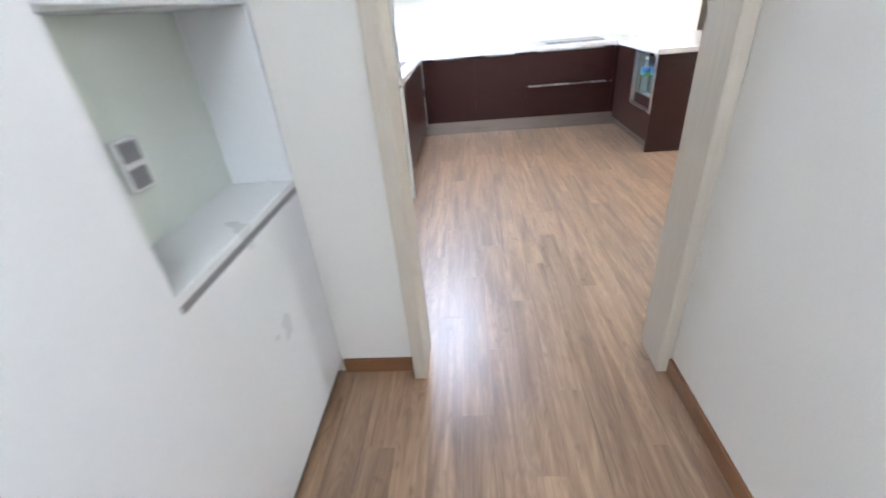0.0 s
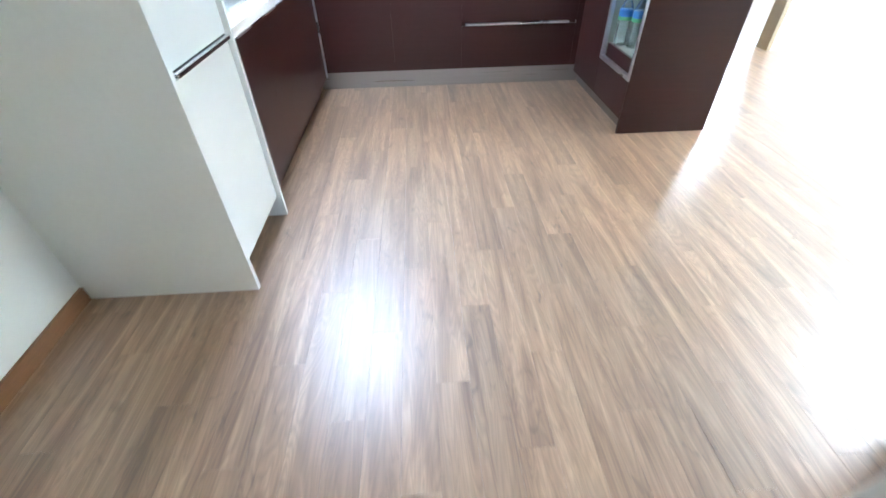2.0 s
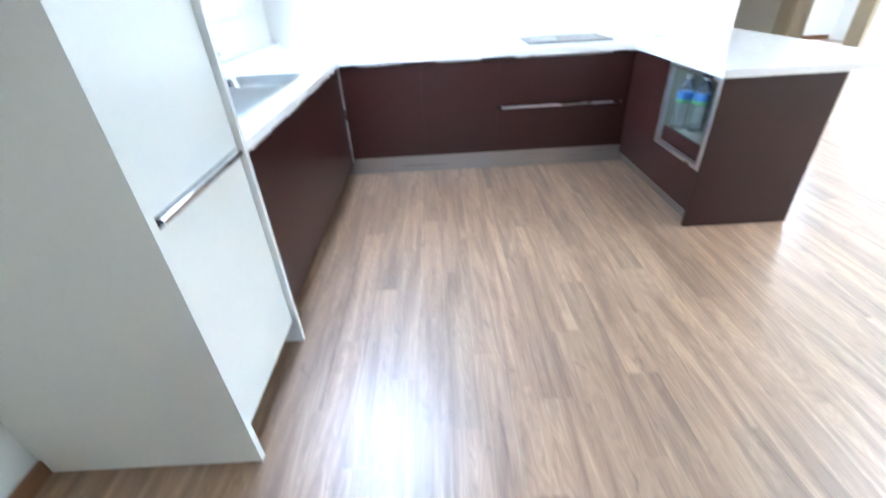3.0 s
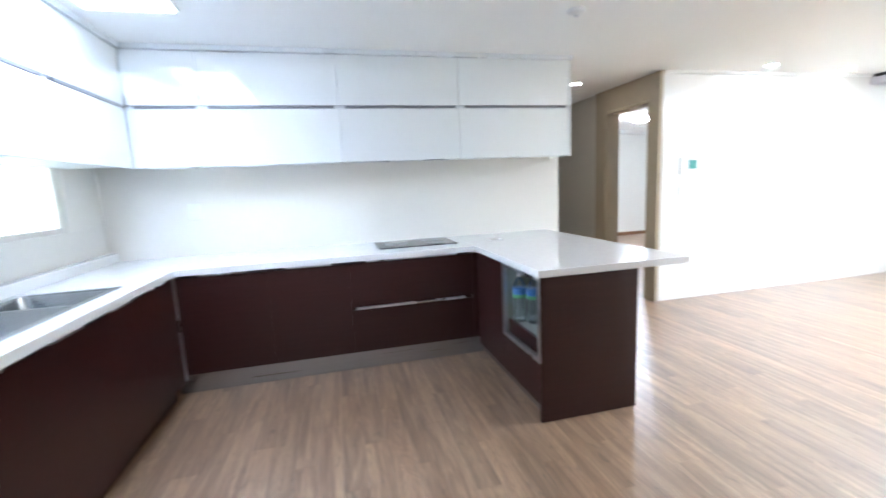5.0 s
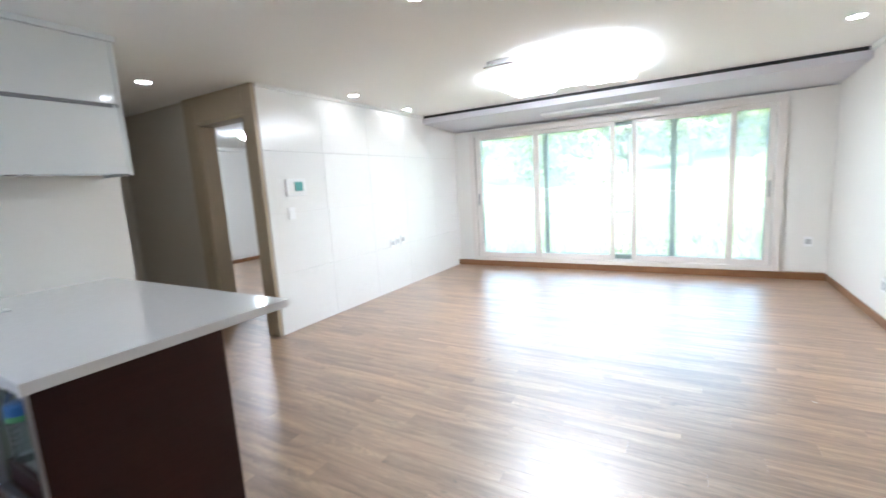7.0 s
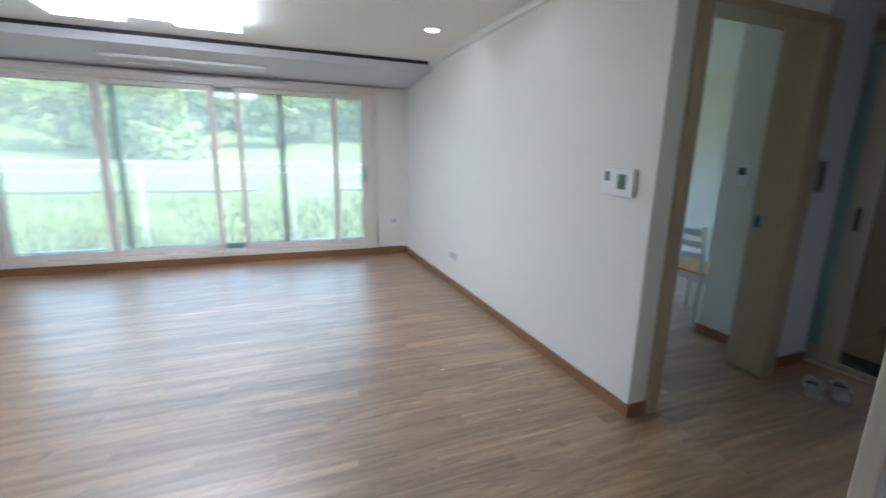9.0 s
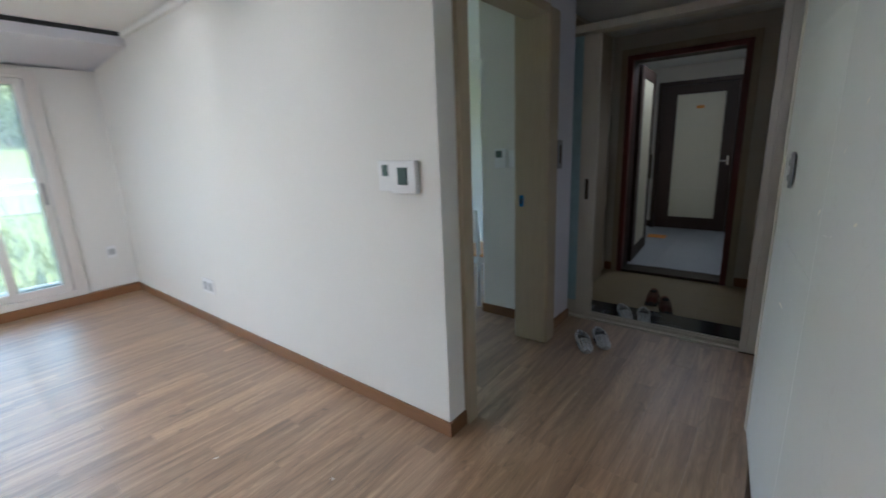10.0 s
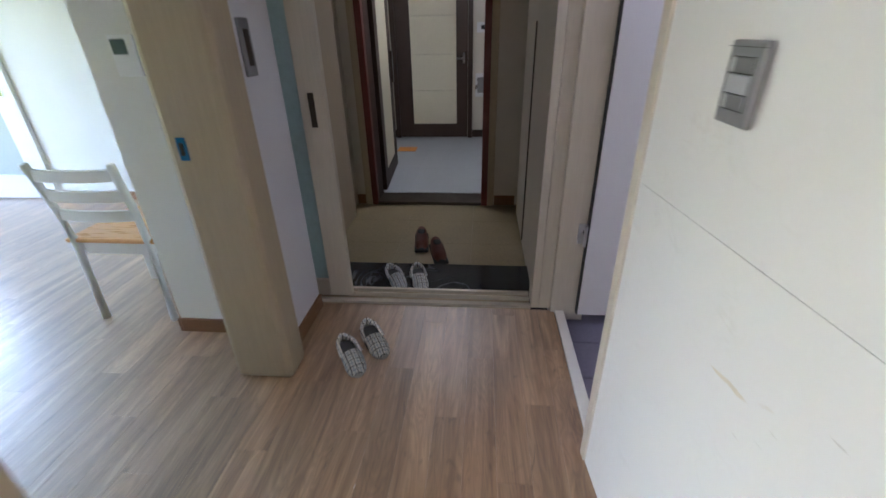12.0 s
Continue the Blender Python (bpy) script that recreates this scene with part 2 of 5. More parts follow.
M = {
    "paper": surface("white_wallpaper", (0.75, 0.735, 0.695), 0.75, 0.02, 1.5, 0.08, fine=140),
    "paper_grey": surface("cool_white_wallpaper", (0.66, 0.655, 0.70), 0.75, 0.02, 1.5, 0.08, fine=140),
    "beige_paper": surface("beige_panel", (0.58, 0.54, 0.47), 0.6, 0.03, 2, 0.05),
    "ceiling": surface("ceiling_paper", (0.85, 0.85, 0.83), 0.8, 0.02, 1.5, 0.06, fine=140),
    "tan": surface("tan_wood_film", (0.40, 0.325, 0.225), 0.45, 0.07, 3, 0.03, stretch=(14, 14, 0.7), fine=12),
    "tan_light": surface("pale_wood_film", (0.55, 0.50, 0.42), 0.45, 0.06, 3, 0.03, stretch=(14, 14, 0.7), fine=12),
    "base": surface("brown_baseboard_film", (0.22, 0.105, 0.045), 0.4, 0.14, 3, 0.02, stretch=(3, 3, 30), fine=10),
    "dark": surface("dark_walnut_veneer", (0.031, 0.0095, 0.0078), 0.30, 0.14, 2, 0, stretch=(1.0, 1.0, 30), fine=9, spec=0.35, rvar=0.0),
    "gloss": surface("white_high_gloss", (0.80, 0.81, 0.80), 0.08, 0.01, 1, 0, coat=0.6),
    "satin": surface("white_satin_board", (0.76, 0.78, 0.79), 0.3, 0.015, 2, 0.01),
    "panel": surface("warm_white_board", (0.80, 0.785, 0.72), 0.4, 0.02, 2, 0.01),
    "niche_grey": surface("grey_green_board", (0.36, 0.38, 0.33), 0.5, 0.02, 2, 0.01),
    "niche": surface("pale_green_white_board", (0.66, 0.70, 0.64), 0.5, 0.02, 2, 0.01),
    "quartz": surface("white_engineered_stone", (0.83, 0.815, 0.80), 0.14, 0.012, 40, 0, fine=220),
    "splash": surface("cream_backsplash", (0.77, 0.735, 0.685), 0.6, 0.02, 2, 0.02),
    "steel": surface("brushed_steel", (0.36, 0.345, 0.33), 0.32, 0.06, 3, 0, stretch=(0.6, 0.6, 30), metal=1.0, fine=20),
    "sink_steel": surface("satin_sink_steel", (0.46, 0.48, 0.50), 0.20, 0.05, 6, 0, metal=1.0),
    "alu": surface("satin_aluminium", (0.66, 0.67, 0.69), 0.3, 0.04, 5, 0, metal=1.0),
    "chrome": surface("chrome", (0.8, 0.8, 0.82), 0.06, 0.02, 5, 0, metal=1.0),
    "black": surface("black_gap", (0.012, 0.012, 0.012), 0.5, 0.05, 5, 0),
    "hob": surface("dark_glass_ceramic", (0.06, 0.06, 0.065), 0.12, 0.05, 5, 0),
    "pvc": surface("ivory_window_pvc", (0.70, 0.66, 0.62), 0.35, 0.02, 3, 0.01),
    "green_alu": surface("grey_green_frame", (0.22, 0.27, 0.25), 0.4, 0.04, 3, 0.01),
    "glass": clear_glass("window_glass", (0.97, 0.98, 0.95), 0.0, 0.09),
    "grey_glass": surface("grey_green_frosted_panel", (0.40, 0.44, 0.42), 0.4, 0.05, 10, 0.05),
    "frost": surface("frosted_glass", (0.36, 0.50, 0.54), 0.35, 0.10, 30, 0.15, fine=160),
    "marble": veined("white_marble_tile", (0.80, 0.79, 0.77), (0.68, 0.67, 0.65), 1.6, 0.30, 0.22),
    "stone": veined("white_stone_tile", (0.78, 0.78, 0.76), (0.62, 0.60, 0.56), 9.0, 0.30, 0.24),
    "black_marble": veined("black_marble", (0.025, 0.027, 0.032), (0.45, 0.46, 0.48), 3.0, 0.8, 0.15),
    "foyer": surface("beige_foyer_tile", (0.25, 0.20, 0.115), 0.35, 0.22, 3, 0.03),
    "hall_tile": surface("grey_corridor_tile", (0.32, 0.34, 0.36), 0.42, 0.05, 4, 0.02),
    "bath": surface("violet_bath_tile", (0.20, 0.19, 0.27), 0.35, 0.10, 4, 0.03),
    "grout": surface("grout", (0.36, 0.35, 0.33), 0.9, 0.05, 8, 0.05),
    "plastic": surface("white_plastic", (0.80, 0.80, 0.80), 0.35, 0.01, 8, 0),
    "pale_grey": surface("pale_grey_plastic", (0.42, 0.43, 0.44), 0.35, 0.03, 8, 0),
    "scrap": surface("white_paper", (0.8, 0.8, 0.78), 0.8, 0.03, 30, 0.05),
    "grey_plastic": surface("grey_plastic", (0.22, 0.22, 0.23), 0.35, 0.05, 8, 0),
    "screen": surface("lcd_screen", (0.10, 0.14, 0.13), 0.15, 0.05, 8, 0),
    "teal_screen": surface("lit_panel_screen", (0.12, 0.32, 0.30), 0.15, 0.05, 8, 0),
    "blue_film": surface("blue_protective_film", (0.02, 0.16, 0.38), 0.2, 0.1, 20, 0),
    "bronze": surface("dark_bronze", (0.07, 0.055, 0.045), 0.35, 0.05, 8, 0, metal=0.8),
    "door_brown": surface("dark_brown_door", (0.036, 0.017, 0.010), 0.55, 0.12, 3, 0.02),
    "red_frame": surface("dark_red_frame", (0.13, 0.022, 0.018), 0.4, 0.08, 3, 0.02),
    "door_cream": surface("cream_door_panel", (0.62, 0.58, 0.44), 0.4, 0.03, 3, 0.02),
    "white_wood": surface("white_painted_wood", (0.76, 0.76, 0.74), 0.35, 0.02, 6, 0.02),
    "orange_wood": surface("orange_varnished_wood", (0.62, 0.31, 0.11), 0.3, 0.12, 4, 0.02, stretch=(2, 18, 2), fine=10),
    "brown_leather": surface("brown_leather", (0.13, 0.032, 0.016), 0.4, 0.12, 20, 0.1),
    "stain": surface("faint_brown_smear", (0.61, 0.56, 0.45), 0.4, 0.08, 30, 0),
    "scuff": surface("grey_scuff", (0.55, 0.54, 0.51), 0.5, 0.08, 30, 0),
    "rubber": surface("dark_rubber", (0.03, 0.03, 0.03), 0.8, 0.05, 20, 0.05),
    "plaid": plaid("plaid_cloth"),
    "insole": surface("grey_insole_cloth", (0.11, 0.11, 0.115), 0.95, 0.08, 40, 0.2),
    "cloth": surface("pale_lining_cloth", (0.45, 0.42, 0.40), 0.95, 0.06, 40, 0.2),
    "lamp": lamp_mat("lit_ceiling_diffuser", (1.0, 0.98, 0.95), LAMP),
    "klamp": lamp_mat("lit_kitchen_diffuser", (0.78, 0.85, 1.0), KLAMP),
    "spot": lamp_mat("lit_downlight_lens", (1.0, 0.96, 0.90), SPOT),
    "dlamp": lamp_mat("lit_dressing_diffuser", (0.95, 0.97, 1.0), DLAMP),
    "clamp": lamp_mat("lit_corridor_diffuser", (0.95, 0.98, 1.0), CLAMP),
    "wlamp": lamp_mat("bathroom_fill_diffuser", (0.93, 0.94, 1.0), WLAMP),
    "blamp": lamp_mat("lit_bedroom_diffuser", (0.95, 0.98, 1.0), BLAMP),
    "grass": surface("grass", (0.090, 0.115, 0.030), 0.9, 0.40, 0.6, 0.3, fine=6),
    # far leaves: paler than the near ones, distance haze put into the colour
    "far_leaf": surface("leaves_with_painted_haze", (0.18, 0.21, 0.11), 0.85, 0.25, 0.4, 0.2, fine=3),
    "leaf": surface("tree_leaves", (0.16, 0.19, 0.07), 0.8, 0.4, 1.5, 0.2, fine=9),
    "bark": surface("bark", (0.12, 0.08, 0.05), 0.9, 0.2, 4, 0.3),
    "soil": surface("pale_gravel_path", (0.12, 0.125, 0.09), 0.9, 0.25, 1, 0.2),
    "paint_white": surface("white_painted_steel", (0.75, 0.76, 0.77), 0.4, 0.03, 6, 0),
    "floor": wood_floor("laminate_floor"),
    "subfloor": surface("dark_floor_joint", (0.14, 0.09, 0.06), 0.6, 0.1, 8, 0),
    "water": clear_glass("bottle_plastic", (0.93, 0.97, 0.98), 0.08, 0.05, 0.06),
    "label_blue": surface("blue_label", (0.05, 0.15, 0.38), 0.35, 0.05, 9, 0),
    "label_green": surface("green_label", (0.10, 0.30, 0.12), 0.35, 0.05, 9, 0),
    "orange_mat": surface("orange_notice", (0.70, 0.26, 0.03), 0.6, 0.05, 9, 0),
}


# ---- mesh helpers ----
def box(bm, x0, x1, y0, y1, z0, z1, r=0.0):
    q = bmesh.ops.create_cube(bm, size=1.0, matrix=Matrix.LocRotScale(((x0 + x1) / 2, (y0 + y1) / 2, (z0 + z1) / 2), None, (x1 - x0, y1 - y0, z1 - z0)))
    if r:
        ed = list({e for v in q["verts"] for e in v.link_edges})
        bmesh.ops.bevel(bm, geom=ed, offset=r, segments=2, affect="EDGES", profile=0.5)
    return bm


def boxes(*specs, r=0.0):
    bm = bmesh.new()
    for s in specs:
        box(bm, *s, r=r)
    return bm


def cyl(bm, a, b, r0, r1=None, n=16):
    a, b = Vector(a), Vector(b)
    d = b - a
    m = Matrix.Translation((a + b) / 2) @ d.to_track_quat("Z", "Y").to_matrix().to_4x4()
    bmesh.ops.create_cone(bm, cap_ends=True, segments=n, radius1=r0, radius2=r0 if r1 is None else r1, depth=d.length, matrix=m)
    return bm


def lathe(bm, centre, profile, n=24):
    """Turns (radius, height) pairs round the upright through centre."""
    cx, cy, cz = centre
    rings = [[bm.verts.new((cx + r * math.cos(2 * math.pi * i / n), cy + r * math.sin(2 * math.pi * i / n), cz + h)) for i in range(n)] for r, h in profile]
    for a, b in zip(rings, rings[1:]):
        for i in range(n):
            bm.faces.new((a[i], a[(i + 1) % n], b[(i + 1) % n], b[i]))
    bm.faces.new(rings[0][::-1])
    bm.faces.new(rings[-1])
    return bm


def tube(bm, pts, r, n=10):
    """A round tube along points."""
    pts = [Vector(p) for p in pts]
    rings = []
    for i, p in enumerate(pts):
        d = (pts[min(i + 1, len(pts) - 1)] - pts[max(i - 1, 0)]).normalized()
        q = d.to_track_quat("Z", "Y")
        rings.append([bm.verts.new(p + q @ Vector((r * math.cos(2 * math.pi * k / n), r * math.sin(2 * math.pi * k / n), 0))) for k in range(n)])
    for a, b in zip(rings, rings[1:]):
        for k in range(n):
            bm.faces.new((a[k], a[(k + 1) % n], b[(k + 1) % n], b[k]))
    bm.faces.new(rings[0][::-1])
    bm.faces.new(rings[-1])
    return bm


def world_of(o):
    return (world_of(o.parent) @ o.matrix_parent_inverse @ o.matrix_basis) if o.parent else o.matrix_basis.copy()


def mesh_ob(name, bm, material, smooth=False):
    me = bpy.data.meshes.new(name)
    bmesh.ops.recalc_face_normals(bm, faces=bm.faces)
    bm.to_mesh(me)
    bm.free()
    me.materials.append(material)
    if smooth:
        for p in me.polygons:
            p.use_smooth = True
    return new(name, me)


def part(name, bm, material, parent, label="", smooth=False):
    """One mesh under a thing or a part; the mesh is given in world metres."""
    ob = mesh_ob(name, bm, material, smooth)
    ob.parent = parent
    ob.matrix_parent_inverse = world_of(parent).inverted()
    return tagged(ob, label=label)


def thing(name, at, label, category, group="", kind=""):
    ob = new(name)
    ob.empty_display_size = 0.05
    ob.matrix_basis = Matrix.Translation(at)
    return tagged(ob, label, category, group, kind)


def setting(name, bm, material, label="", category=""):
    return tagged(mesh_ob(name, bm, material), label, category, kind="structure")


CEIL = 2.36
FLOOR_UNDER = -0.012

# ---- large structure ----
setting("wall_kitchen_west", boxes((-0.48, -0.28, 1.915, 4.20, 0, CEIL), (-0.48, -0.28, 4.20, 5.68, 0, 1.14), (-0.48, -0.28, 4.20, 5.68, 1.62, CEIL), (-0.33, -0.28, 5.68, 6.32, 0, CEIL)), M["paper"], "white papered kitchen wall with a low window", "wall")
setting("wall_kitchen_north", boxes((-0.28, 3.53, 6.12, 6.32, 0, CEIL)), M["splash"], "cream kitchen wall behind the counter", "wall")
setting("wall_passage_west", boxes((3.33, 3.53, 6.32, 8.60, 0, CEIL)), M["beige_paper"], "beige wall of the passage", "wall")
setting("wall_passage_end", boxes((3.33, 4.69, 8.60, 8.75, 0, CEIL)), M["beige_paper"], "beige end wall of the passage", "wall")
setting("wall_passage_east", boxes((4.70, 4.83, 7.02, 8.60, 0, CEIL), (4.70, 4.83, 6.27, 7.02, 2.11, CEIL)), M["beige_paper"], "beige passage wall with a door opening", "wall")
setting("wall_marble_core", boxes((4.70, 8.65, 6.14, 6.27, 0, CEIL)), M["paper"], "wall that carries the marble tiles", "wall")
setting("wall_window", boxes((8.45, 8.65, 1.137, 1.78, 0, 2.184), (8.45, 8.65, 5.84, 6.14, 0, 2.184), (8.45, 8.65, 1.78, 5.84, 0, 0.06), (8.45, 8.65, 1.78, 5.84, 2.15, 2.184)), M["paper"], "white wall round the living room window", "wall")
setting("wall_living_south", boxes((4.27, 8.45, 1.137, 1.337, 0, CEIL)), M["paper"], "white papered living room wall", "wall")
setting("wall_kitchen_south_west", boxes((-0.48, 0.609, 1.77, 1.915, 0, CEIL), (0.609, 1.62, 1.77, 1.915, 2.10, CEIL)), M["paper"], "white wall with the doorway to the kitchen", "wall")
setting("wall_start_east", boxes((1.62, 1.72, -1.20, 1.875, 0, CEIL)), M["paper"], "white papered wall beside the doorway", "wall")
setting("wall_start_west", boxes((-0.48, -0.32, -1.20, 1.77, 0, CEIL)), M["paper"], "white wall behind the built-in cupboard", "wall")
setting("wall_start_south", boxes((-0.48, 1.72, -1.35, -1.20, 0, CEIL)), M["paper"], "white wall closing the dressing corridor", "wall")
setting("wall_kitchen_south_east", boxes((1.72, 2.62, 1.73, 1.875, 0, CEIL)), M["paper_grey"], "white wall between doorway and entrance hall", "wall")


def wall_poly(name, pts, z0, z1, material, label):
    bm = bmesh.new()
    lo = [bm.verts.new((x, y, z0)) for x, y in pts]
    hi = [bm.verts.new((x, y, z1)) for x, y in pts]
    n = len(pts)
    for i in range(n):
        bm.faces.new((lo[i], lo[(i + 1) % n], hi[(i + 1) % n], hi[i]))
    bm.faces.new(lo[::-1])
    bm.faces.new(hi)
    return setting(name, bm, material, label, "wall")


STONE_FAR = (3.155, 0.49)
STONE_NEAR = (2.980, 2.335)
wall_poly("wall_hall_west", ((3.133, 0.50), (2.960, 2.333), (2.62, 2.333), (2.62, 0.50)), -0.1, CEIL, M["paper_grey"], "wall that carries the stone tiles of the hall")
setting("wall_bath_sides", boxes((1.90, 3.13, -0.55, -0.41, -0.12, CEIL), (1.75, 1.90, -0.55, 0.95, -0.12, CEIL), (1.90, 2.62, 0.80, 0.95, -0.12, CEIL), (2.98, 3.13, -0.41, 0.44, 2.12, CEIL)), M["paper_grey"], "pale tiled bathroom walls", "wall")
setting("wall_hall_east", boxes((4.37, 4.54, -0.335, 0.06, 0, CEIL)), M["paper_grey"], "cool white wall between room and entrance", "wall")
setting("wall_hall_lintel", boxes((4.30, 4.47, 0.22, 1.137, 2.12, CEIL)), M["paper"], "white wall above the wide opening", "wall")
setting("wall_room_pier", boxes((4.54, 4.985, -0.23, -0.088, 0, CEIL)), M["paper"], "short white wall with switches", "wall")
setting("wall_room_west", boxes((4.82, 4.985, -1.91, -0.23, 0, CEIL)), M["paper"], "white room wall", "wall")
setting("wall_room_south", boxes((4.82, 8.65, -2.06, -1.91, 0, CEIL)), M["paper"], "white room wall", "wall")
setting("wall_room_east", boxes((8.45, 8.65, -1.91, -1.75, 0, CEIL), (8.45, 8.65, -1.75, 0.95, 0, 0.10), (8.45, 8.65, -1.75, 0.95, 2.20, CEIL), (8.45, 8.65, 0.95, 1.137, 0, CEIL)), M["paper"], "white room wall with a window", "wall")
setting("wall_foyer_east", boxes((4.64, 4.80, -2.10, -0.55, -0.1, CEIL)), M["beige_paper"], "beige foyer wall", "wall")
setting("wall_foyer_west", boxes((2.75, 3.05, -2.10, -0.56, -0.1, CEIL)), M["beige_paper"], "beige foyer wall", "wall")
setting("wall_foyer_south", boxes((4.50, 4.80, -2.30, -2.10, -0.1, CEIL), (2.75, 3.46, -2.30, -2.10, -0.1, CEIL), (3.46, 4.50, -2.30, -2.10, 2.16, CEIL)), M["beige_paper"], "beige wall round the entrance door", "wall")
setting("wall_corridor", boxes((4.95, 5.10, -4.70, -2.30, -0.1, CEIL), (2.85, 3.0, -4.70, -2.30, -0.1, CEIL), (2.85, 5.10, -4.85, -4.70, -0.1, CEIL)), M["beige_paper"], "beige wall of the shared corridor", "wall")
setting("wall_bedroom", boxes((4.83, 8.65, 10.9, 11.05, 0, CEIL), (8.45, 8.65, 6.27, 10.9, 0, CEIL), (4.70, 4.83, 8.60, 11.05, 0, CEIL)), M["paper"], "white bedroom walls", "wall")
setting("ceiling", boxes((-0.60, 7.50, 1.137, 9.20, CEIL, 2.50), (-0.60, 8.65, -2.30, 1.137, CEIL, 2.50), (2.75, 5.10, -4.90, -2.30, CEIL, 2.50), (7.50, 8.65, 6.14, 9.20, CEIL, 2.50), (4.70, 8.65, 9.20, 11.05, CEIL, 2.50)), M["ceiling"], "white papered ceiling", "ceiling")
bm = bmesh.new()
box(bm, 7.50, 8.65, 1.337, 6.122, 2.20, 2.325)
for v in bm.verts:
    if v.co.z < 2.3:
        v.co.z = 2.252 if v.co.x < 8 else 2.185
box(bm, 7.56, 8.65, 1.337, 6.122, 2.3255, 2.50)
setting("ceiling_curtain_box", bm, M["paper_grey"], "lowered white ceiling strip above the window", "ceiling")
# solid black strip: the shade of the ceiling gap is put into its colour
setting("ceiling_gap_shade", boxes((7.515, 7.555, 1.338, 6.120, 2.3255, 2.50)), M["black"], "black strip standing for the shade in the ceiling gap", "ceiling")
setting("floor_base", boxes((-0.48, 8.45, 1.137, 6.14, -0.10, FLOOR_UNDER), (-0.48, 1.72, -1.35, 1.137, -0.10, FLOOR_UNDER), (3.10, 8.45, -0.36, 1.137, -0.10, FLOOR_UNDER), (4.97, 8.45, -1.91, -0.36, -0.10, FLOOR_UNDER), (3.33, 8.45, 6.14, 10.9, -0.10, FLOOR_UNDER)), M["subfloor"], "dark joints under the laminate floor", "floor")

# ---- kitchen ----
XF, YF, XP = 0.375, 5.435, 2.460      # fronts of the left run, the back run and the peninsula
TOP0, TOP1 = 0.83, 0.87


def bar_handle(parent, a, b, out, mat="alu", name="handle", label="slim aluminium handle"):
    """Edge-pull profile between two points, standing out along a direction."""
    a, b, o = Vector(a), Vector(b), Vector(out)
    bm = bmesh.new()
    lo = [min(p, q, r, s) for p, q, r, s in zip(a, b, a + o, b + o)]
    hi = [max(p, q, r, s) for p, q, r, s in zip(a, b, a + o, b + o)]
    box(bm, lo[0], hi[0], lo[1], hi[1], lo[2] - 0.007, hi[2] + 0.007, 0.003)
    return part(name, bm, M[mat], parent, label)


def base_unit_left(y0, y1):
    u = thing("base_cabinet", ((-0.28 + XF) / 2, (y0 + y1) / 2, 0), "dark brown veneered base cabinet under the sink counter", "cabinet", "base cabinets of the left run")
    part("body", boxes((-0.275, XF - 0.022, y0 + 0.001, y1 - 0.001, 0.12, 0.70)), M["dark"], u)
    part("door", boxes((XF - 0.02, XF, y0 + 0.0001, y1 - 0.0001, 0.115, 0.812), r=0.0002), M["dark"], u)
    bar_handle(u, (XF - 0.02, y0 + 0.12, 0.821), (XF, y1 - 0.12, 0.821), (0.012, 0, 0))
    part("plinth", boxes((XF - 0.075, XF - 0.06, y0, y1, 0.0, 0.118)), M["dark"], u, "recessed dark plinth")
    return u


for a, b in ((3.632, 4.08), (4.08, 4.53), (4.53, 4.98), (4.98, 5.405)):
    base_unit_left(a, b)

cor = thing("corner_filler", (XF - 0.03, 5.42, 0), "dark corner post with a pale aluminium edge strip", "filler")
part("post", boxes((XF - 0.06, XF - 0.002, 5.407, YF + 0.02, 0.12, 0.815)), M["dark"], cor)
part("strip", boxes((XF - 0.001, XF + 0.012, YF - 0.014, YF - 0.002, 0.12, 0.815), r=0.002), M["alu"], cor, "aluminium corner strip")


def base_unit_back(x0, x1, split):
    u = thing("base_cabinet", ((x0 + x1) / 2, 5.75, 0), "dark brown veneered base cabinet of the hob counter", "cabinet", "base cabinets of the back run")
    part("body", boxes((x0 + 0.001, x1 - 0.001, YF + 0.022, 6.115, 0.153, 0.82)), M["dark"], u)
    if split:
        part("drawer_front", boxes((x0 + 0.0001, x1 - 0.0001, YF, YF + 0.02, 0.150, 0.468), r=0.0002), M["dark"], u)
        part("drawer_front", boxes((x0 + 0.0001, x1 - 0.0001, YF, YF + 0.02, 0.490, 0.812), r=0.0002), M["dark"], u)
        bar_handle(u, (x0 + 0.03, YF + 0.02, 0.479), (x1 - 0.06, YF + 0.02, 0.479), (0, -0.034, 0))
    else:
        part("door", boxes((x0 + 0.0001, x1 - 0.0001, YF, YF + 0.02, 0.150, 0.812), r=0.0002), M["dark"], u)
    bar_handle(u, (x0 + 0.12, YF + 0.02, 0.821), (x1 - 0.12, YF + 0.02, 0.821), (0, -0.032, 0))
    return u


for a, b, s in ((XF + 0.012, 0.95, False), (0.95, 1.50, False), (1.50, XP - 0.045, True)):
    base_unit_back(a, b, s)
flr = thing("corner_filler", (XP - 0.02, YF, 0), "narrow dark filler between back run and peninsula", "filler")
part("post", boxes((XP - 0.044, XP + 0.02, YF, YF + 0.02, 0.150, 0.815)), M["dark"], flr)
pl = thing("plinth", (1.4, 5.49, 0), "brushed steel plinth under the back cabinets", "plinth")
part("panel", boxes((XF - 0.06, XP + 0.05, 5.490, 5.502, 0.0, 0.152), r=0.001), M["steel"], pl)

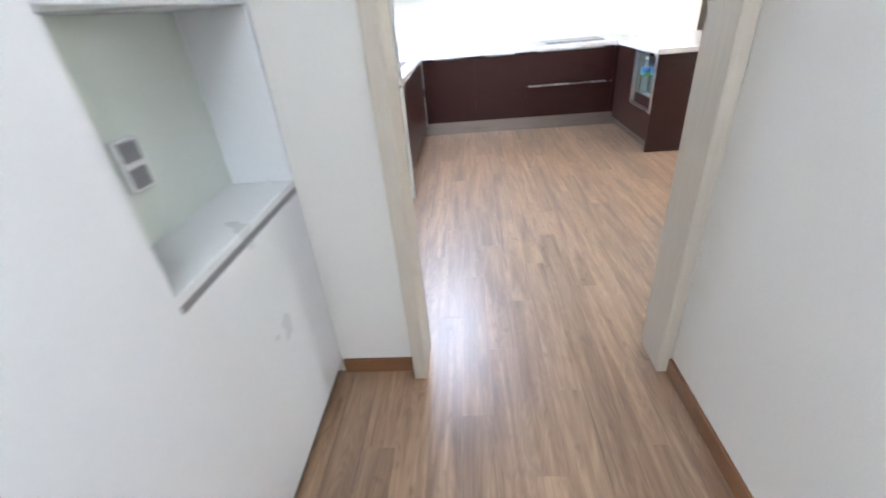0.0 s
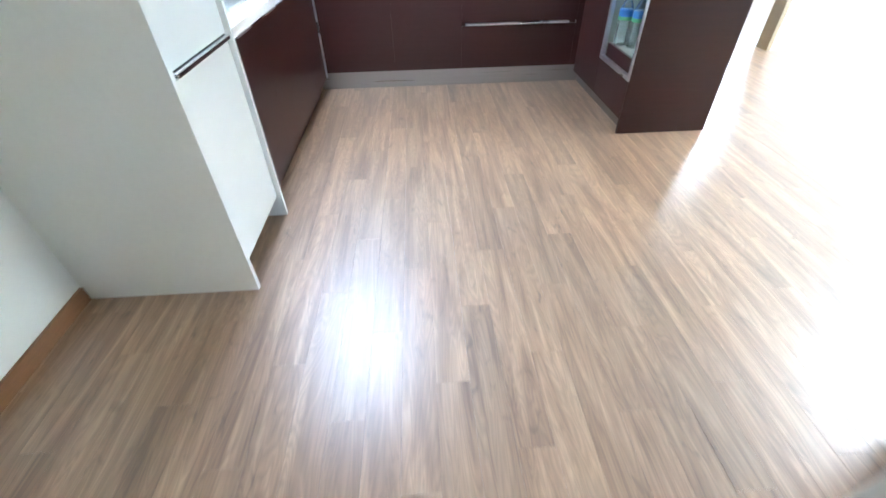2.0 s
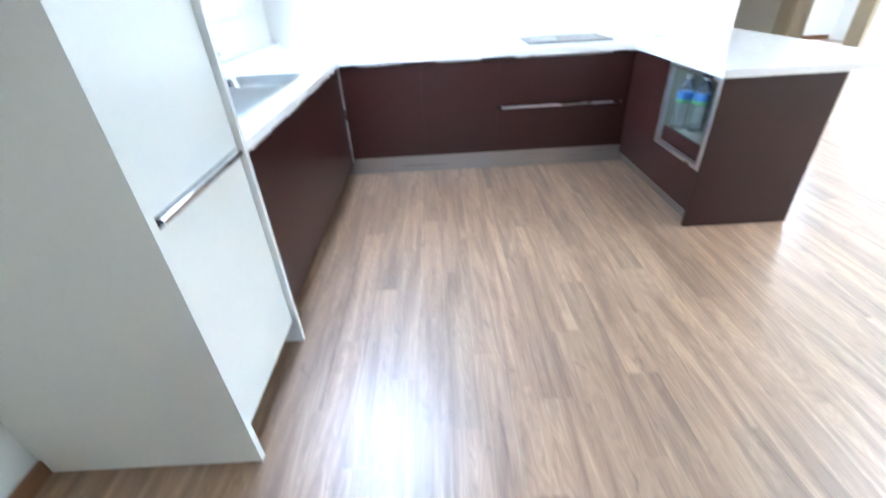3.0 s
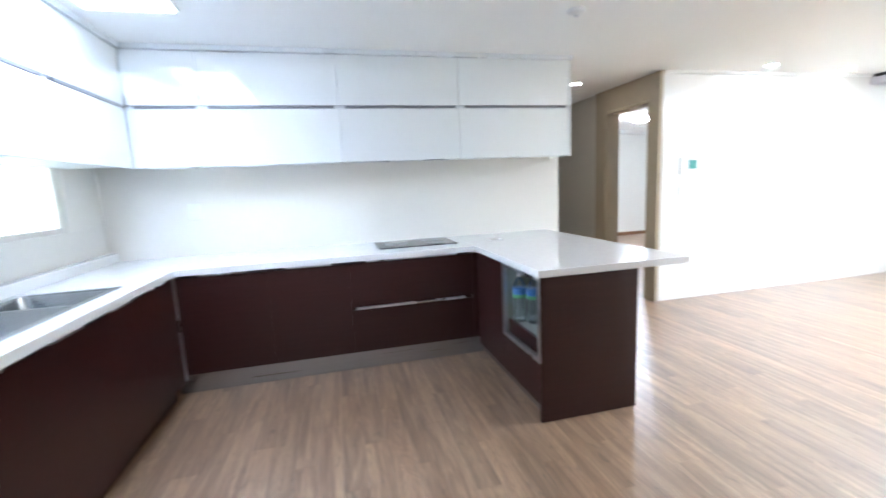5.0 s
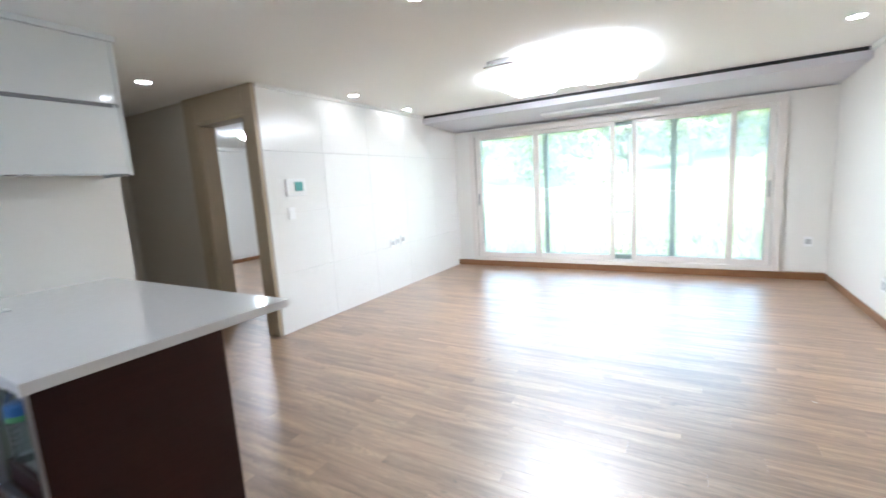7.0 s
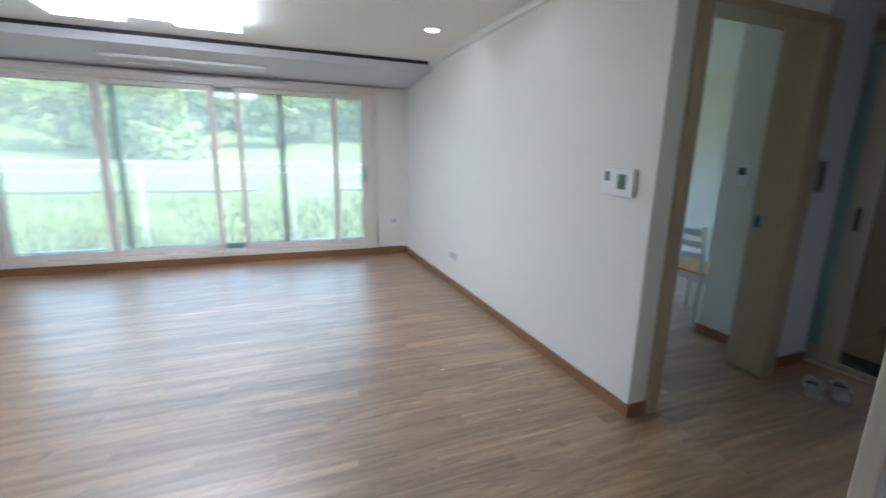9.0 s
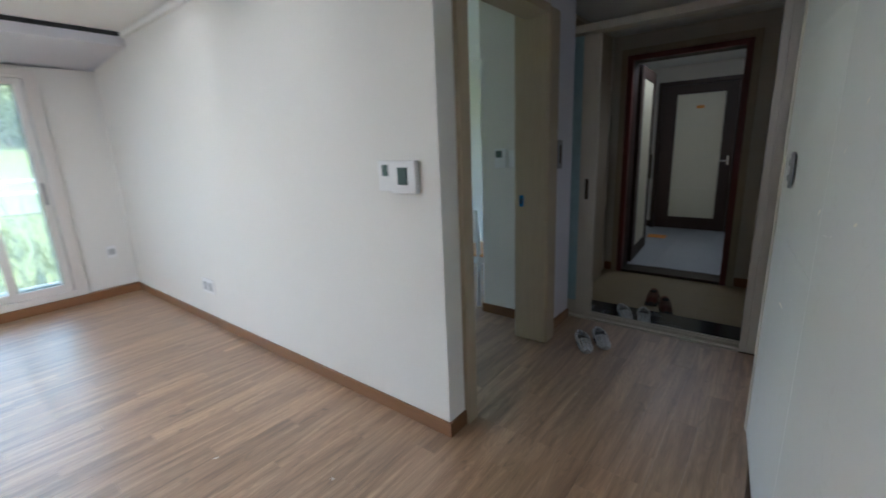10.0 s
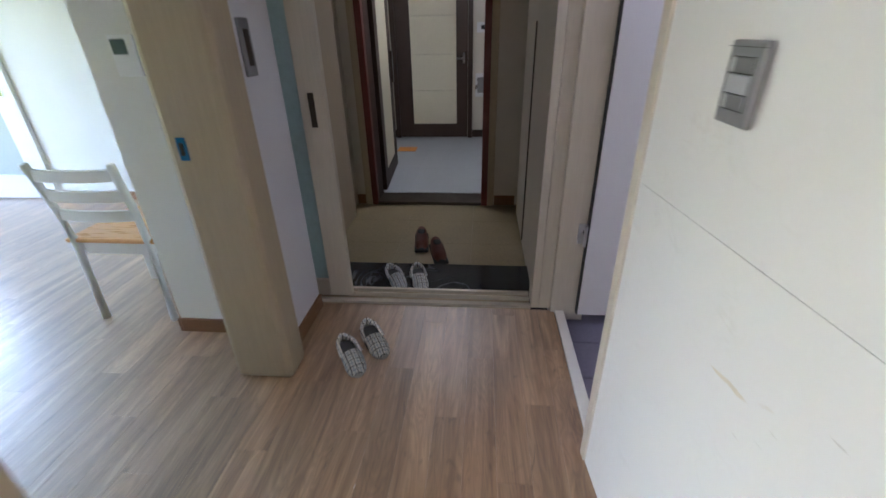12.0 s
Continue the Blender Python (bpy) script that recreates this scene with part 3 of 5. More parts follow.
# peninsula
pen = thing("peninsula_cabinet", (2.76, 5.0, 0), "dark brown veneered peninsula with an aluminium-framed open niche", "cabinet")
PY = 4.392
part("end_panel", boxes((XP, 3.062, PY, PY + 0.022, 0.0, 0.828), r=0.0015), M["dark"], pen)
part("side_panel", boxes((3.04, 3.062, PY + 0.023, 6.115, 0.0, 0.828)), M["dark"], pen)
part("front_panel", boxes((XP, XP + 0.02, PY + 0.024, 4.93, 0.10, 0.343), (XP, XP + 0.02, 4.932, YF - 0.002, 0.10, 0.815)), M["dark"], pen)
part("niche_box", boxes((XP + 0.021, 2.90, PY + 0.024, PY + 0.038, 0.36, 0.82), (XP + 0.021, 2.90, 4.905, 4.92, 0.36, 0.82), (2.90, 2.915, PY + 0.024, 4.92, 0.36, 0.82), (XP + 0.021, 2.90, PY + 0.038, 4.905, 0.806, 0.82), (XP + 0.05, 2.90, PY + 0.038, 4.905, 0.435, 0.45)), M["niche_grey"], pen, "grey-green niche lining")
part("niche_apron", boxes((XP + 0.03, XP + 0.049, PY + 0.038, 4.905, 0.36, 0.45)), M["dark"], pen, "dark board below the niche shelf")
part("niche_frame", boxes((XP - 0.008, XP + 0.02, PY + 0.004, PY + 0.03, 0.345, 0.825), (XP - 0.008, XP + 0.02, 4.897, 4.925, 0.345, 0.825), (XP - 0.008, XP + 0.02, PY + 0.03, 4.897, 0.345, 0.372), (XP - 0.008, XP + 0.02, PY + 0.03, 4.897, 0.803, 0.825), r=0.003), M["alu"], pen, "satin aluminium niche frame")
part("plinth", boxes((XP + 0.055, XP + 0.067, PY + 0.024, 5.489, 0.0, 0.098)), M["steel"], pen, "brushed steel plinth")


def bottle(x, y):
    b = thing("water_bottle", (x, y, 0.45), "clear plastic water bottle with a blue and green label", "bottle", "bottles in the niche")
    prof = [(0.034, 0.0), (0.043, 0.008), (0.043, 0.03)]
    for i in range(5):
        z = 0.035 + i * 0.022
        prof += [(0.0445, z), (0.0445, z + 0.012), (0.0415, z + 0.016), (0.0415, z + 0.019)]
    prof += [(0.0445, 0.15), (0.0445, 0.205), (0.042, 0.225), (0.03, 0.26), (0.016, 0.282), (0.0135, 0.286), (0.0135, 0.295)]
    part("bottle_body", lathe(bmesh.new(), (x, y, 0.45), prof), M["water"], b, smooth=True)
    part("label", lathe(bmesh.new(), (x, y, 0.45), [(0.0452, 0.182), (0.0454, 0.184), (0.0454, 0.212), (0.0436, 0.222)]), M["label_blue"], b, "blue paper label", True)
    part("label_band", lathe(bmesh.new(), (x, y, 0.45), [(0.0452, 0.160), (0.0456, 0.162), (0.0456, 0.180), (0.0452, 0.1815)]), M["label_green"], b, "green label band", True)
    part("cap", lathe(bmesh.new(), (x, y, 0.45), [(0.016, 0.293), (0.0165, 0.295), (0.0165, 0.31), (0.015, 0.313)]), M["plastic"], b, "white screw cap")


bottle(2.535, 4.830)
bottle(2.600, 4.760)

# worktop with cut-out for the two bowls
SX0, SX1, SY0, SY1 = -0.17, 0.28, 3.98, 4.98
wt = thing("worktop", (1.0, 5.7, TOP0), "white engineered-stone worktop in a U with sink and hob", "worktop")
part("left_top", boxes((-0.278, SX0, 3.632, 5.41, TOP0, TOP1), (SX1, XF + 0.02, 3.632, 5.41, TOP0, TOP1), (SX0, SX1, 3.632, SY0, TOP0, TOP1), (SX0, SX1, SY1, 5.41, TOP0, TOP1)), M["quartz"], wt)
part("back_top", boxes((-0.278, XP - 0.022, 5.41, 6.118, TOP0, TOP1)), M["quartz"], wt)
part("peninsula_top", boxes((XP - 0.022, 3.388, 4.370, 6.118, TOP0, TOP1), r=0.003), M["quartz"], wt)
part("upstand", boxes((-0.278, -0.205, 3.632, 6.118, TOP1 + 0.0005, 0.935), r=0.003), M["quartz"], wt, "raised stone ledge along the wall")
part("flush_outlet", boxes((2.63, 2.75, 5.62, 5.70, TOP1 + 0.0005, TOP1 + 0.006), r=0.002), M["alu"], wt, "flush steel socket lid")

sink = thing("sink", (0.05, 4.5, 0.7), "brushed steel double-bowl sink set into the worktop", "sink")


def bowl(y0, y1):
    bm = bmesh.new()
    rim = [(SX0 + 0.02, y0), (SX1 - 0.02, y0), (SX1 - 0.02, y1), (SX0 + 0.02, y1)]
    top = [bm.verts.new((x, y, TOP1 + 0.001)) for x, y in rim]
    cx, cy = (SX0 + SX1) / 2, (y0 + y1) / 2
    low = [bm.verts.new((cx + (x - cx) * 0.86, cy + (y - cy) * 0.88, 0.72)) for x, y in rim]
    for i in range(4):
        bm.faces.new((top[i], top[(i + 1) % 4], low[(i + 1) % 4], low[i]))
    bm.faces.new(low)
    bmesh.ops.bevel(bm, geom=[e for e in bm.edges if not e.is_boundary], offset=0.04, segments=4, affect="EDGES", profile=0.5)
    b = part("bowl", bm, M["sink_steel"], sink, smooth=True)
    part("drain", lathe(bmesh.new(), (cx, cy, 0.722), [(0.045, 0), (0.05, 0.003), (0.035, 0.006), (0.02, 0.002)]), M["chrome"], b, "chrome drain")


bowl(SY0 + 0.02, 4.60)
bowl(4.63, SY1 - 0.02)
part("rim", boxes((SX0 - 0.012, SX0 + 0.021, SY0 - 0.012, SY1 + 0.012, TOP1, TOP1 + 0.004), (SX1 - 0.021, SX1 + 0.012, SY0 - 0.012, SY1 + 0.012, TOP1, TOP1 + 0.004), (SX0 + 0.021, SX1 - 0.021, SY0 - 0.012, SY0 + 0.021, TOP1, TOP1 + 0.004), (SX0 + 0.021, SX1 - 0.021, SY1 - 0.021, SY1 + 0.012, TOP1, TOP1 + 0.004), (SX0 + 0.021, SX1 - 0.021, 4.60, 4.63, TOP1 - 0.01, TOP1 + 0.002), r=0.001), M["sink_steel"], sink)
tap = thing("kitchen_tap", (-0.14, 4.42, TOP1), "chrome arched kitchen tap with pull-out head", "tap")
bm = lathe(bmesh.new(), (-0.14, 4.42, TOP1 + 0.004), [(0.03, 0), (0.03, 0.015), (0.024, 0.03), (0.024, 0.10), (0.015, 0.13)])
part("base", bm, M["chrome"], tap, smooth=True)
part("spout", tube(bmesh.new(), [(-0.14, 4.42, 0.98), (-0.14, 4.42, 1.12)] + [(-0.07 - 0.07 * math.cos(a), 4.42 + 0.03 * (1 - math.cos(a)), 1.12 + 0.06 * math.sin(a)) for a in (0.4, 0.8, 1.2, 1.6, 2.0, 2.4, 2.8)] + [(0.0, 4.48, 1.11)], 0.013), M["chrome"], tap, smooth=True)
part("spray_head", cyl(bmesh.new(), (0.0, 4.48, 1.115), (0.012, 4.485, 1.04), 0.015, 0.028), M["chrome"], tap, smooth=True)
part("lever", tube(bmesh.new(), [(-0.12, 4.43, 0.96), (-0.08, 4.47, 0.975), (-0.02, 4.53, 0.985)], 0.008), M["chrome"], tap, smooth=True)

hob = thing("hob", (2.04, 5.83, TOP1), "dark glass cooker hob lying on the white worktop", "hob")
part("glass_plate", boxes((1.74, 2.36, 5.62, 6.02, TOP1 + 0.0005, TOP1 + 0.008), r=0.002), M["hob"], hob)
for cx, cy, r in ((1.90, 5.82, 0.10), (2.20, 5.91, 0.075), (2.20, 5.74, 0.075)):
    part("ring_mark", lathe(bmesh.new(), (cx, cy, TOP1 + 0.008), [(r, 0.0), (r, 0.0006), (r - 0.004, 0.0008)], 32), M["grey_plastic"], hob, "printed heating ring")


# tall unit beside the counter
tall = thing("tall_cabinet", (0.06, 3.34, 0), "tall white high-gloss cabinet with warm white side panel", "cabinet")
part("near_panel", boxes((-0.278, 0.42, 3.062, 3.082, 0.0, 2.33)), M["panel"], tall, "warm white end panel")
part("near_edge", boxes((0.4205, 0.4235, 3.060, 3.084, 0.0, 2.33)), M["gloss"], tall, "white panel edge")
part("far_panel", boxes((-0.278, 0.42, 3.610, 3.630, 0.0, 2.33)), M["gloss"], tall)
part("body", boxes((-0.275, 0.375, 3.083, 3.609, 0.13, 2.32)), M["satin"], tall)
part("lower_door", boxes((0.38, 0.40, 3.088, 3.604, 0.12, 0.842), r=0.002), M["gloss"], tall)
part("upper_door", boxes((0.38, 0.40, 3.088, 3.604, 0.872, 2.32), r=0.002), M["gloss"], tall)
part("handle_rail", boxes((0.381, 0.396, 3.089, 3.604, 0.8425, 0.8715)), M["black"], tall, "dark finger recess")
part("handle", boxes((0.392, 0.416, 3.12, 3.60, 0.850, 0.868), r=0.003), M["chrome"], tall, "chrome handle strip")
part("plinth", boxes((0.30, 0.315, 3.083, 3.609, 0.0, 0.118)), M["black"], tall)


# upper cabinets
UZ0, UZM, UZ1 = 1.545, 1.955, 2.325
UY, UX = 5.775, 0.12


def upper_back(x0, x1):
    u = thing("wall_cabinet", ((x0 + x1) / 2, 5.95, UZ0), "white high-gloss wall cabinet with two flap doors", "cabinet", "wall cabinets of the back run")
    part("body", boxes((x0 + 0.001, x1 - 0.001, UY + 0.022, 6.118, UZ0 + 0.012, UZ1)), M["satin"], u)
    part("lower_flap", boxes((x0 + 0.0015, x1 - 0.0015, UY, UY + 0.02, UZ0, UZM - 0.014), r=0.002), M["gloss"], u)
    part("upper_flap", boxes((x0 + 0.0015, x1 - 0.0015, UY, UY + 0.02, UZM + 0.008, UZ1), r=0.002), M["gloss"], u)
    part("handle", boxes((x0 + 0.05, x1 - 0.03, UY - 0.004, UY + 0.018, UZM - 0.012, UZM + 0.005)), M["grey_plastic"], u, "dark finger rail")
    part("bottom_rail", boxes((x0 + 0.12, x1 - 0.10, UY + 0.002, UY + 0.02, UZ0 - 0.008, UZ0 - 0.001)), M["alu"], u, "aluminium pull")


for a, b in ((UX + 0.002, 0.58), (0.58, 1.52), (1.52, 2.465), (2.465, 3.44)):
    upper_back(a, b)
gab = thing("cabinet_gable", (3.45, 5.95, UZ0), "white gloss end panel of the wall cabinets", "panel")
part("panel", boxes((3.441, 3.459, UY - 0.004, 6.118, UZ0 - 0.008, UZ1), r=0.001), M["gloss"], gab)


def upper_left(y0, y1):
    u = thing("wall_cabinet", (-0.1, (y0 + y1) / 2, UZ0), "white high-gloss wall cabinet above the sink window", "cabinet", "wall cabinets of the left run")
    part("body", boxes((-0.278, UX - 0.022, y0 + 0.001, y1 - 0.001, UZ0 + 0.012, UZ1)), M["satin"], u)
    part("lower_flap", boxes((UX - 0.02, UX, y0 + 0.0015, y1 - 0.0015, UZ0, UZM - 0.014), r=0.002), M["gloss"], u)
    part("upper_flap", boxes((UX - 0.02, UX, y0 + 0.0015, y1 - 0.0015, UZM + 0.008, UZ1), r=0.002), M["gloss"], u)
    part("handle", boxes((UX - 0.018, UX + 0.004, y0 + 0.04, y1 - 0.04, UZM - 0.012, UZM + 0.005)), M["grey_plastic"], u, "dark finger rail")


for a, b in ((3.632, 4.30), (4.30, 4.97), (4.97, UY - 0.002)):
    upper_left(a, b)
tagged(mesh_ob("trim_cabinet_cornice", boxes((UX - 0.02, 3.47, UY - 0.02, 6.118, UZ1 + 0.003, CEIL), (-0.278, UX + 0.02, 3.632, UY - 0.021, UZ1 + 0.003, CEIL)), M["satin"]), "white cornice strip above the wall cabinets", "trim", kind="structure")

# kitchen window
win = thing("window_kitchen", (-0.38, 4.94, 1.14), "low sliding kitchen window above the sink", "window", kind="structure")
part("window_frame", boxes((-0.34, -0.29, 4.20, 4.25, 1.14, 1.62), (-0.34, -0.29, 5.64, 5.68, 1.14, 1.62), (-0.34, -0.29, 4.25, 5.64, 1.14, 1.175), (-0.34, -0.29, 4.25, 5.64, 1.57, 1.62)), M["pvc"], win)
part("sash", boxes((-0.335, -0.320, 4.86, 4.91, 1.175, 1.57), (-0.312, -0.295, 4.88, 4.93, 1.175, 1.57)), M["pvc"], win)
for y0, y1, x in ((4.25, 4.86, -0.328), (4.93, 5.64, -0.304)):
    p = part("pane", boxes((x - 0.002, x + 0.002, y0, y1, 1.175, 1.57)), M["glass"], win)
    p.visible_shadow = False
tagged(mesh_ob("trim_sink_wall", boxes((-0.279, -0.268, 3.632, 6.118, 0.936, 1.139), (-0.279, -0.268, 5.69, 6.118, 1.14, UZ0 + 0.01)), M["splash"]), "cream splashback below the kitchen window", "trim", kind="structure")


def wall_plate(name, at, normal, w, h, label, category, pieces=(), depth=0.012, mat="plastic"):
    """Plate on a wall: at is its centre; normal is '+x', '-x', '+y' or '-y'. Pieces are (du, dv, w, h, material, name, label)."""
    x, y, z = at
    t = thing(name, at, label, category)
    s = 1 if normal[0] == "+" else -1

    def slab(u, v, ww, hh, d0, d1, r):
        lo, hi = sorted((s * d0, s * d1))
        if normal[1] == "x":
            return boxes((x + lo, x + hi, y + u - ww / 2, y + u + ww / 2, z + v - hh / 2, z + v + hh / 2), r=r)
        return boxes((x + u - ww / 2, x + u + ww / 2, y + lo, y + hi, z + v - hh / 2, z + v + hh / 2), r=r)
    part("plate", slab(0, 0, w, h, 0.0005, depth, min(depth * 0.3, 0.004)), M[mat], t)
    for u, v, ww, hh, m, nm, lb in pieces:
        thin = 0.0012 if nm in ("gap", "seam") else 0.004
        part(nm, slab(u, v, ww, hh, depth + 0.0003, depth + thin, min(thin / 4, 0.001)), M[m], t, lb)
    return t


wall_plate("socket", (0.36, 6.12, 1.22), "-y", 0.09, 0.12, "white double wall socket on the cream backsplash", "socket", ((0, 0.025, 0.05, 0.035, "plastic", "socket_face", ""), (0, -0.025, 0.05, 0.035, "plastic", "socket_face", "")))

# ---- living room ----
# marble tiles of the long wall
art = thing("marble_facing", (6.5, 6.13, 0), "glossy white marble tiles covering the living room wall", "wall cladding", kind="structure")
ROWS, COLS = 4, 5
for i in range(COLS):
    for j in range(ROWS):
        x0, x1 = 4.70 + i * 0.75, 4.70 + (i + 1) * 0.75
        z0, z1 = j * 0.59, (j + 1) * 0.59
        part("tile", boxes((x0 + 0.0008, x1 - 0.0008, 6.122, 6.138, z0 + 0.0008, z1 - 0.0008), r=0.0008), M["marble"], art)

wall_plate("thermostat", (5.03, 6.122, 1.42), "-y", 0.24, 0.17, "white wall control panel with a small lit screen", "control panel", ((0.03, 0.01, 0.10, 0.09, "teal_screen", "screen", "dark green screen"),), 0.022)
wall_plate("light_switch", (4.95, 6.122, 1.17), "-y", 0.085, 0.12, "white light switch on the marble wall", "switch", ((0, 0, 0.05, 0.075, "plastic", "rocker", ""),))
for k, x in enumerate((6.54, 6.65, 6.77)):
    wall_plate("socket", (x, 6.122, 0.64 + 0.01 * k), "-y", 0.085, 0.12, "white wall socket on the marble wall", "socket", ((0, 0, 0.055, 0.06, "pale_grey", "socket_face", "grey socket face"),))
wall_plate("socket", (6.70, 1.337, 0.335), "+y", 0.20, 0.12, "white double socket low on the papered wall", "socket", ((-0.045, 0, 0.06, 0.07, "pale_grey", "socket_face", "grey socket face"), (0.045, 0, 0.06, 0.07, "pale_grey", "socket_face", "grey socket face")))
wall_plate("socket", (8.45, 1.52, 0.45), "-x", 0.08, 0.12, "white wall socket beside the window", "socket", ((0, 0, 0.055, 0.06, "pale_grey", "socket_face", "grey socket face"),))
wall_plate("thermostat", (4.452, 1.337, 1.232), "+y", 0.145, 0.142, "white room thermostat with a dark screen on the papered wall", "thermostat", ((0.0, 0.005, 0.055, 0.075, "screen", "screen", "dark screen"),), 0.03)
wall_plate("thermostat", (4.572, 1.337, 1.236), "+y", 0.092, 0.137, "slim white boiler control beside the thermostat", "thermostat", ((0.0, 0.025, 0.035, 0.05, "screen", "screen", "dark screen"),), 0.016)

# window with inner and outer sashes
wn1 = thing("window_living", (8.5, 3.8, 0.06), "wide sliding balcony window with ivory frames", "window", kind="structure")
W0, W1, WZ0, WZ1 = 1.80, 5.82, 0.087, 2.15
part("window_frame", boxes((8.40, 8.62, W0 - 0.02, W0 + 0.07, WZ0, WZ1), (8.40, 8.62, W1 - 0.07, W1 + 0.02, WZ0, WZ1), (8.40, 8.62, W0 + 0.07, W1 - 0.07, WZ1 - 0.05, WZ1), r=0.004), M["pvc"], wn1)
part("window_sill", boxes((8.40, 8.62, W0 + 0.07, W1 - 0.07, WZ0, WZ0 + 0.06), r=0.004), M["pvc"], wn1)
part("top_track", boxes((8.405, 8.61, W0 + 0.07, W1 - 0.07, WZ1 - 0.075, WZ1 - 0.051)), M["pvc"], wn1)


def sash(x, y0, y1, stile, mat, name):
    z0, z1 = WZ0 + 0.062, WZ1 - 0.078
    s = part(name, boxes((x, x + 0.035, y0, y0 + stile, z0, z1), (x, x + 0.035, y1 - stile, y1, z0, z1), (x, x + 0.035, y0 + stile, y1 - stile, z0, z0 + 0.07), (x, x + 0.035, y0 + stile, y1 - stile, z1 - 0.05, z1), r=0.003), M[mat], wn1)
    p = part("pane", boxes((x + 0.015, x + 0.019, y0 + stile, y1 - stile, z0 + 0.07, z1 - 0.05)), M["glass"], s)
    p.visible_shadow = False
    return s


sA = sash(8.42, 4.70, 5.74, 0.085, "pvc", "inner_sash")
sash(8.46, 3.64, 4.78, 0.06, "pvc", "inner_sash")
sash(8.46, 2.25, 3.42, 0.06, "pvc", "inner_sash")
sD = sash(8.42, 1.88, 2.32, 0.06, "pvc", "inner_sash")
sash(8.53, 4.60, 5.74, 0.06, "green_alu", "outer_sash")
sash(8.57, 2.90, 4.66, 0.06, "green_alu", "outer_sash")
sash(8.53, 1.88, 2.95, 0.06, "green_alu", "outer_sash")
part("handle", boxes((8.405, 8.42, 5.69, 5.71, 0.98, 1.18), r=0.004), M["grey_plastic"], sA, "grey sash handle")
part("handle", boxes((8.405, 8.42, 1.905, 1.925, 0.98, 1.18), r=0.004), M["grey_plastic"], sD, "grey sash handle")

# lit ceiling lamp: a low white tray with raised ends and lit diffusers
lamp = thing("ceiling_lamp", (5.95, 3.75, CEIL), "large flat white ceiling lamp with lit square panels", "lamp")
part("tray", boxes((5.55, 6.74, 3.24, 4.24, 2.325, CEIL - 0.001), r=0.006), M["plastic"], lamp, "white metal tray")
for y0, y1, x0, x1 in ((3.21, 3.65, 5.55, 6.80), (3.67, 3.98, 5.52, 6.68), (4.00, 4.43, 6.02, 6.84)):
    part("diffuser", boxes((x0, x1, y0, y1, 2.275, 2.324), r=0.012), M["lamp"], lamp, "glowing white diffuser")
for y in (3.31, 4.17):
    part("rod_bracket", boxes((5.485, 5.565, y - 0.01, y + 0.01, 2.312, 2.326)), M["chrome"], lamp)
part("rod", cyl(bmesh.new(), (5.49, 3.22, 2.30), (5.49, 4.24, 2.30), 0.008), M["chrome"], lamp, "thin chrome edge rod")


def downlight(x, y, lit=True):
    d = thing("downlight", (x, y, CEIL), "small round recessed ceiling downlight, lit", "lamp", "ceiling downlights")
    part("ring", lathe(bmesh.new(), (x, y, CEIL), [(0.058, -0.0005), (0.060, -0.004), (0.052, -0.007), (0.047, -0.004)], 28), M["plastic"], d)
    part("lens", lathe(bmesh.new(), (x, y, CEIL), [(0.046, -0.0065), (0.046, -0.0085), (0.03, -0.0105)], 24), M["spot"], d, "glowing lens")


for x, y in ((4.07, 6.70), (5.72, 5.86), (6.82, 5.93), (4.13, 4.02), (5.22, 1.78), (6.33, 1.74)):
    downlight(x, y)
sm = thing("smoke_detector", (2.97, 4.88, CEIL), "small white round smoke detector on the ceiling", "detector")
part("body", lathe(bmesh.new(), (2.97, 4.88, CEIL), [(0.055, -0.0005), (0.055, -0.012), (0.04, -0.028), (0.02, -0.033)], 28), M["plastic"], sm, smooth=True)
part("sensor", lathe(bmesh.new(), (2.97, 4.88, CEIL), [(0.015, -0.0325), (0.015, -0.040), (0.01, -0.042)], 16), M["alu"], sm)
kl = thing("kitchen_lamp", (0.54, 4.5, CEIL), "flat rectangular lit kitchen ceiling lamp", "lamp")
part("frame", boxes((0.24, 0.70, 3.92, 5.15, CEIL - 0.02, CEIL - 0.001), r=0.004), M["plastic"], kl)
part("diffuser", boxes((0.26, 0.68, 3.94, 5.13, CEIL - 0.034, CEIL - 0.0205), r=0.004), M["klamp"], kl, "glowing diffuser")
vent = thing("ceiling_vent", (8.0, 3.8, 2.20), "long white linear air grille in the lowered ceiling", "vent")
part("frame", boxes((7.86, 8.14, 3.06, 3.09, 2.196, 2.226), (7.86, 8.14, 4.46, 4.49, 2.196, 2.226), (7.86, 7.89, 3.09, 4.46, 2.196, 2.226), (8.11, 8.14, 3.09, 4.46, 2.196, 2.212)), M["plastic"], vent)
for k in range(6):
    part("slat", boxes((7.90 + k * 0.035, 7.918 + k * 0.035, 3.09, 4.46, 2.198, 2.205)), M["plastic"], vent)

# cornice along the papered wall and the marble wall
setting("trim_cornice_south", boxes((4.27, 7.50, 1.3375, 1.362, CEIL - 0.045, CEIL - 0.0005)), M["ceiling"], "thin white cornice on the papered wall", "trim")
setting("trim_cornice_north", boxes((4.70, 7.50, 6.102, 6.1215, CEIL - 0.03, CEIL - 0.0005)), M["ceiling"], "thin white cornice on the marble wall", "trim")


def skirting(name, x0, x1, y0, y1, h=0.075):
    return setting(name, boxes((x0, x1, y0, y1, 0.0, h), r=0.002), M["base"], "brown wood-film skirting board", "skirting board")


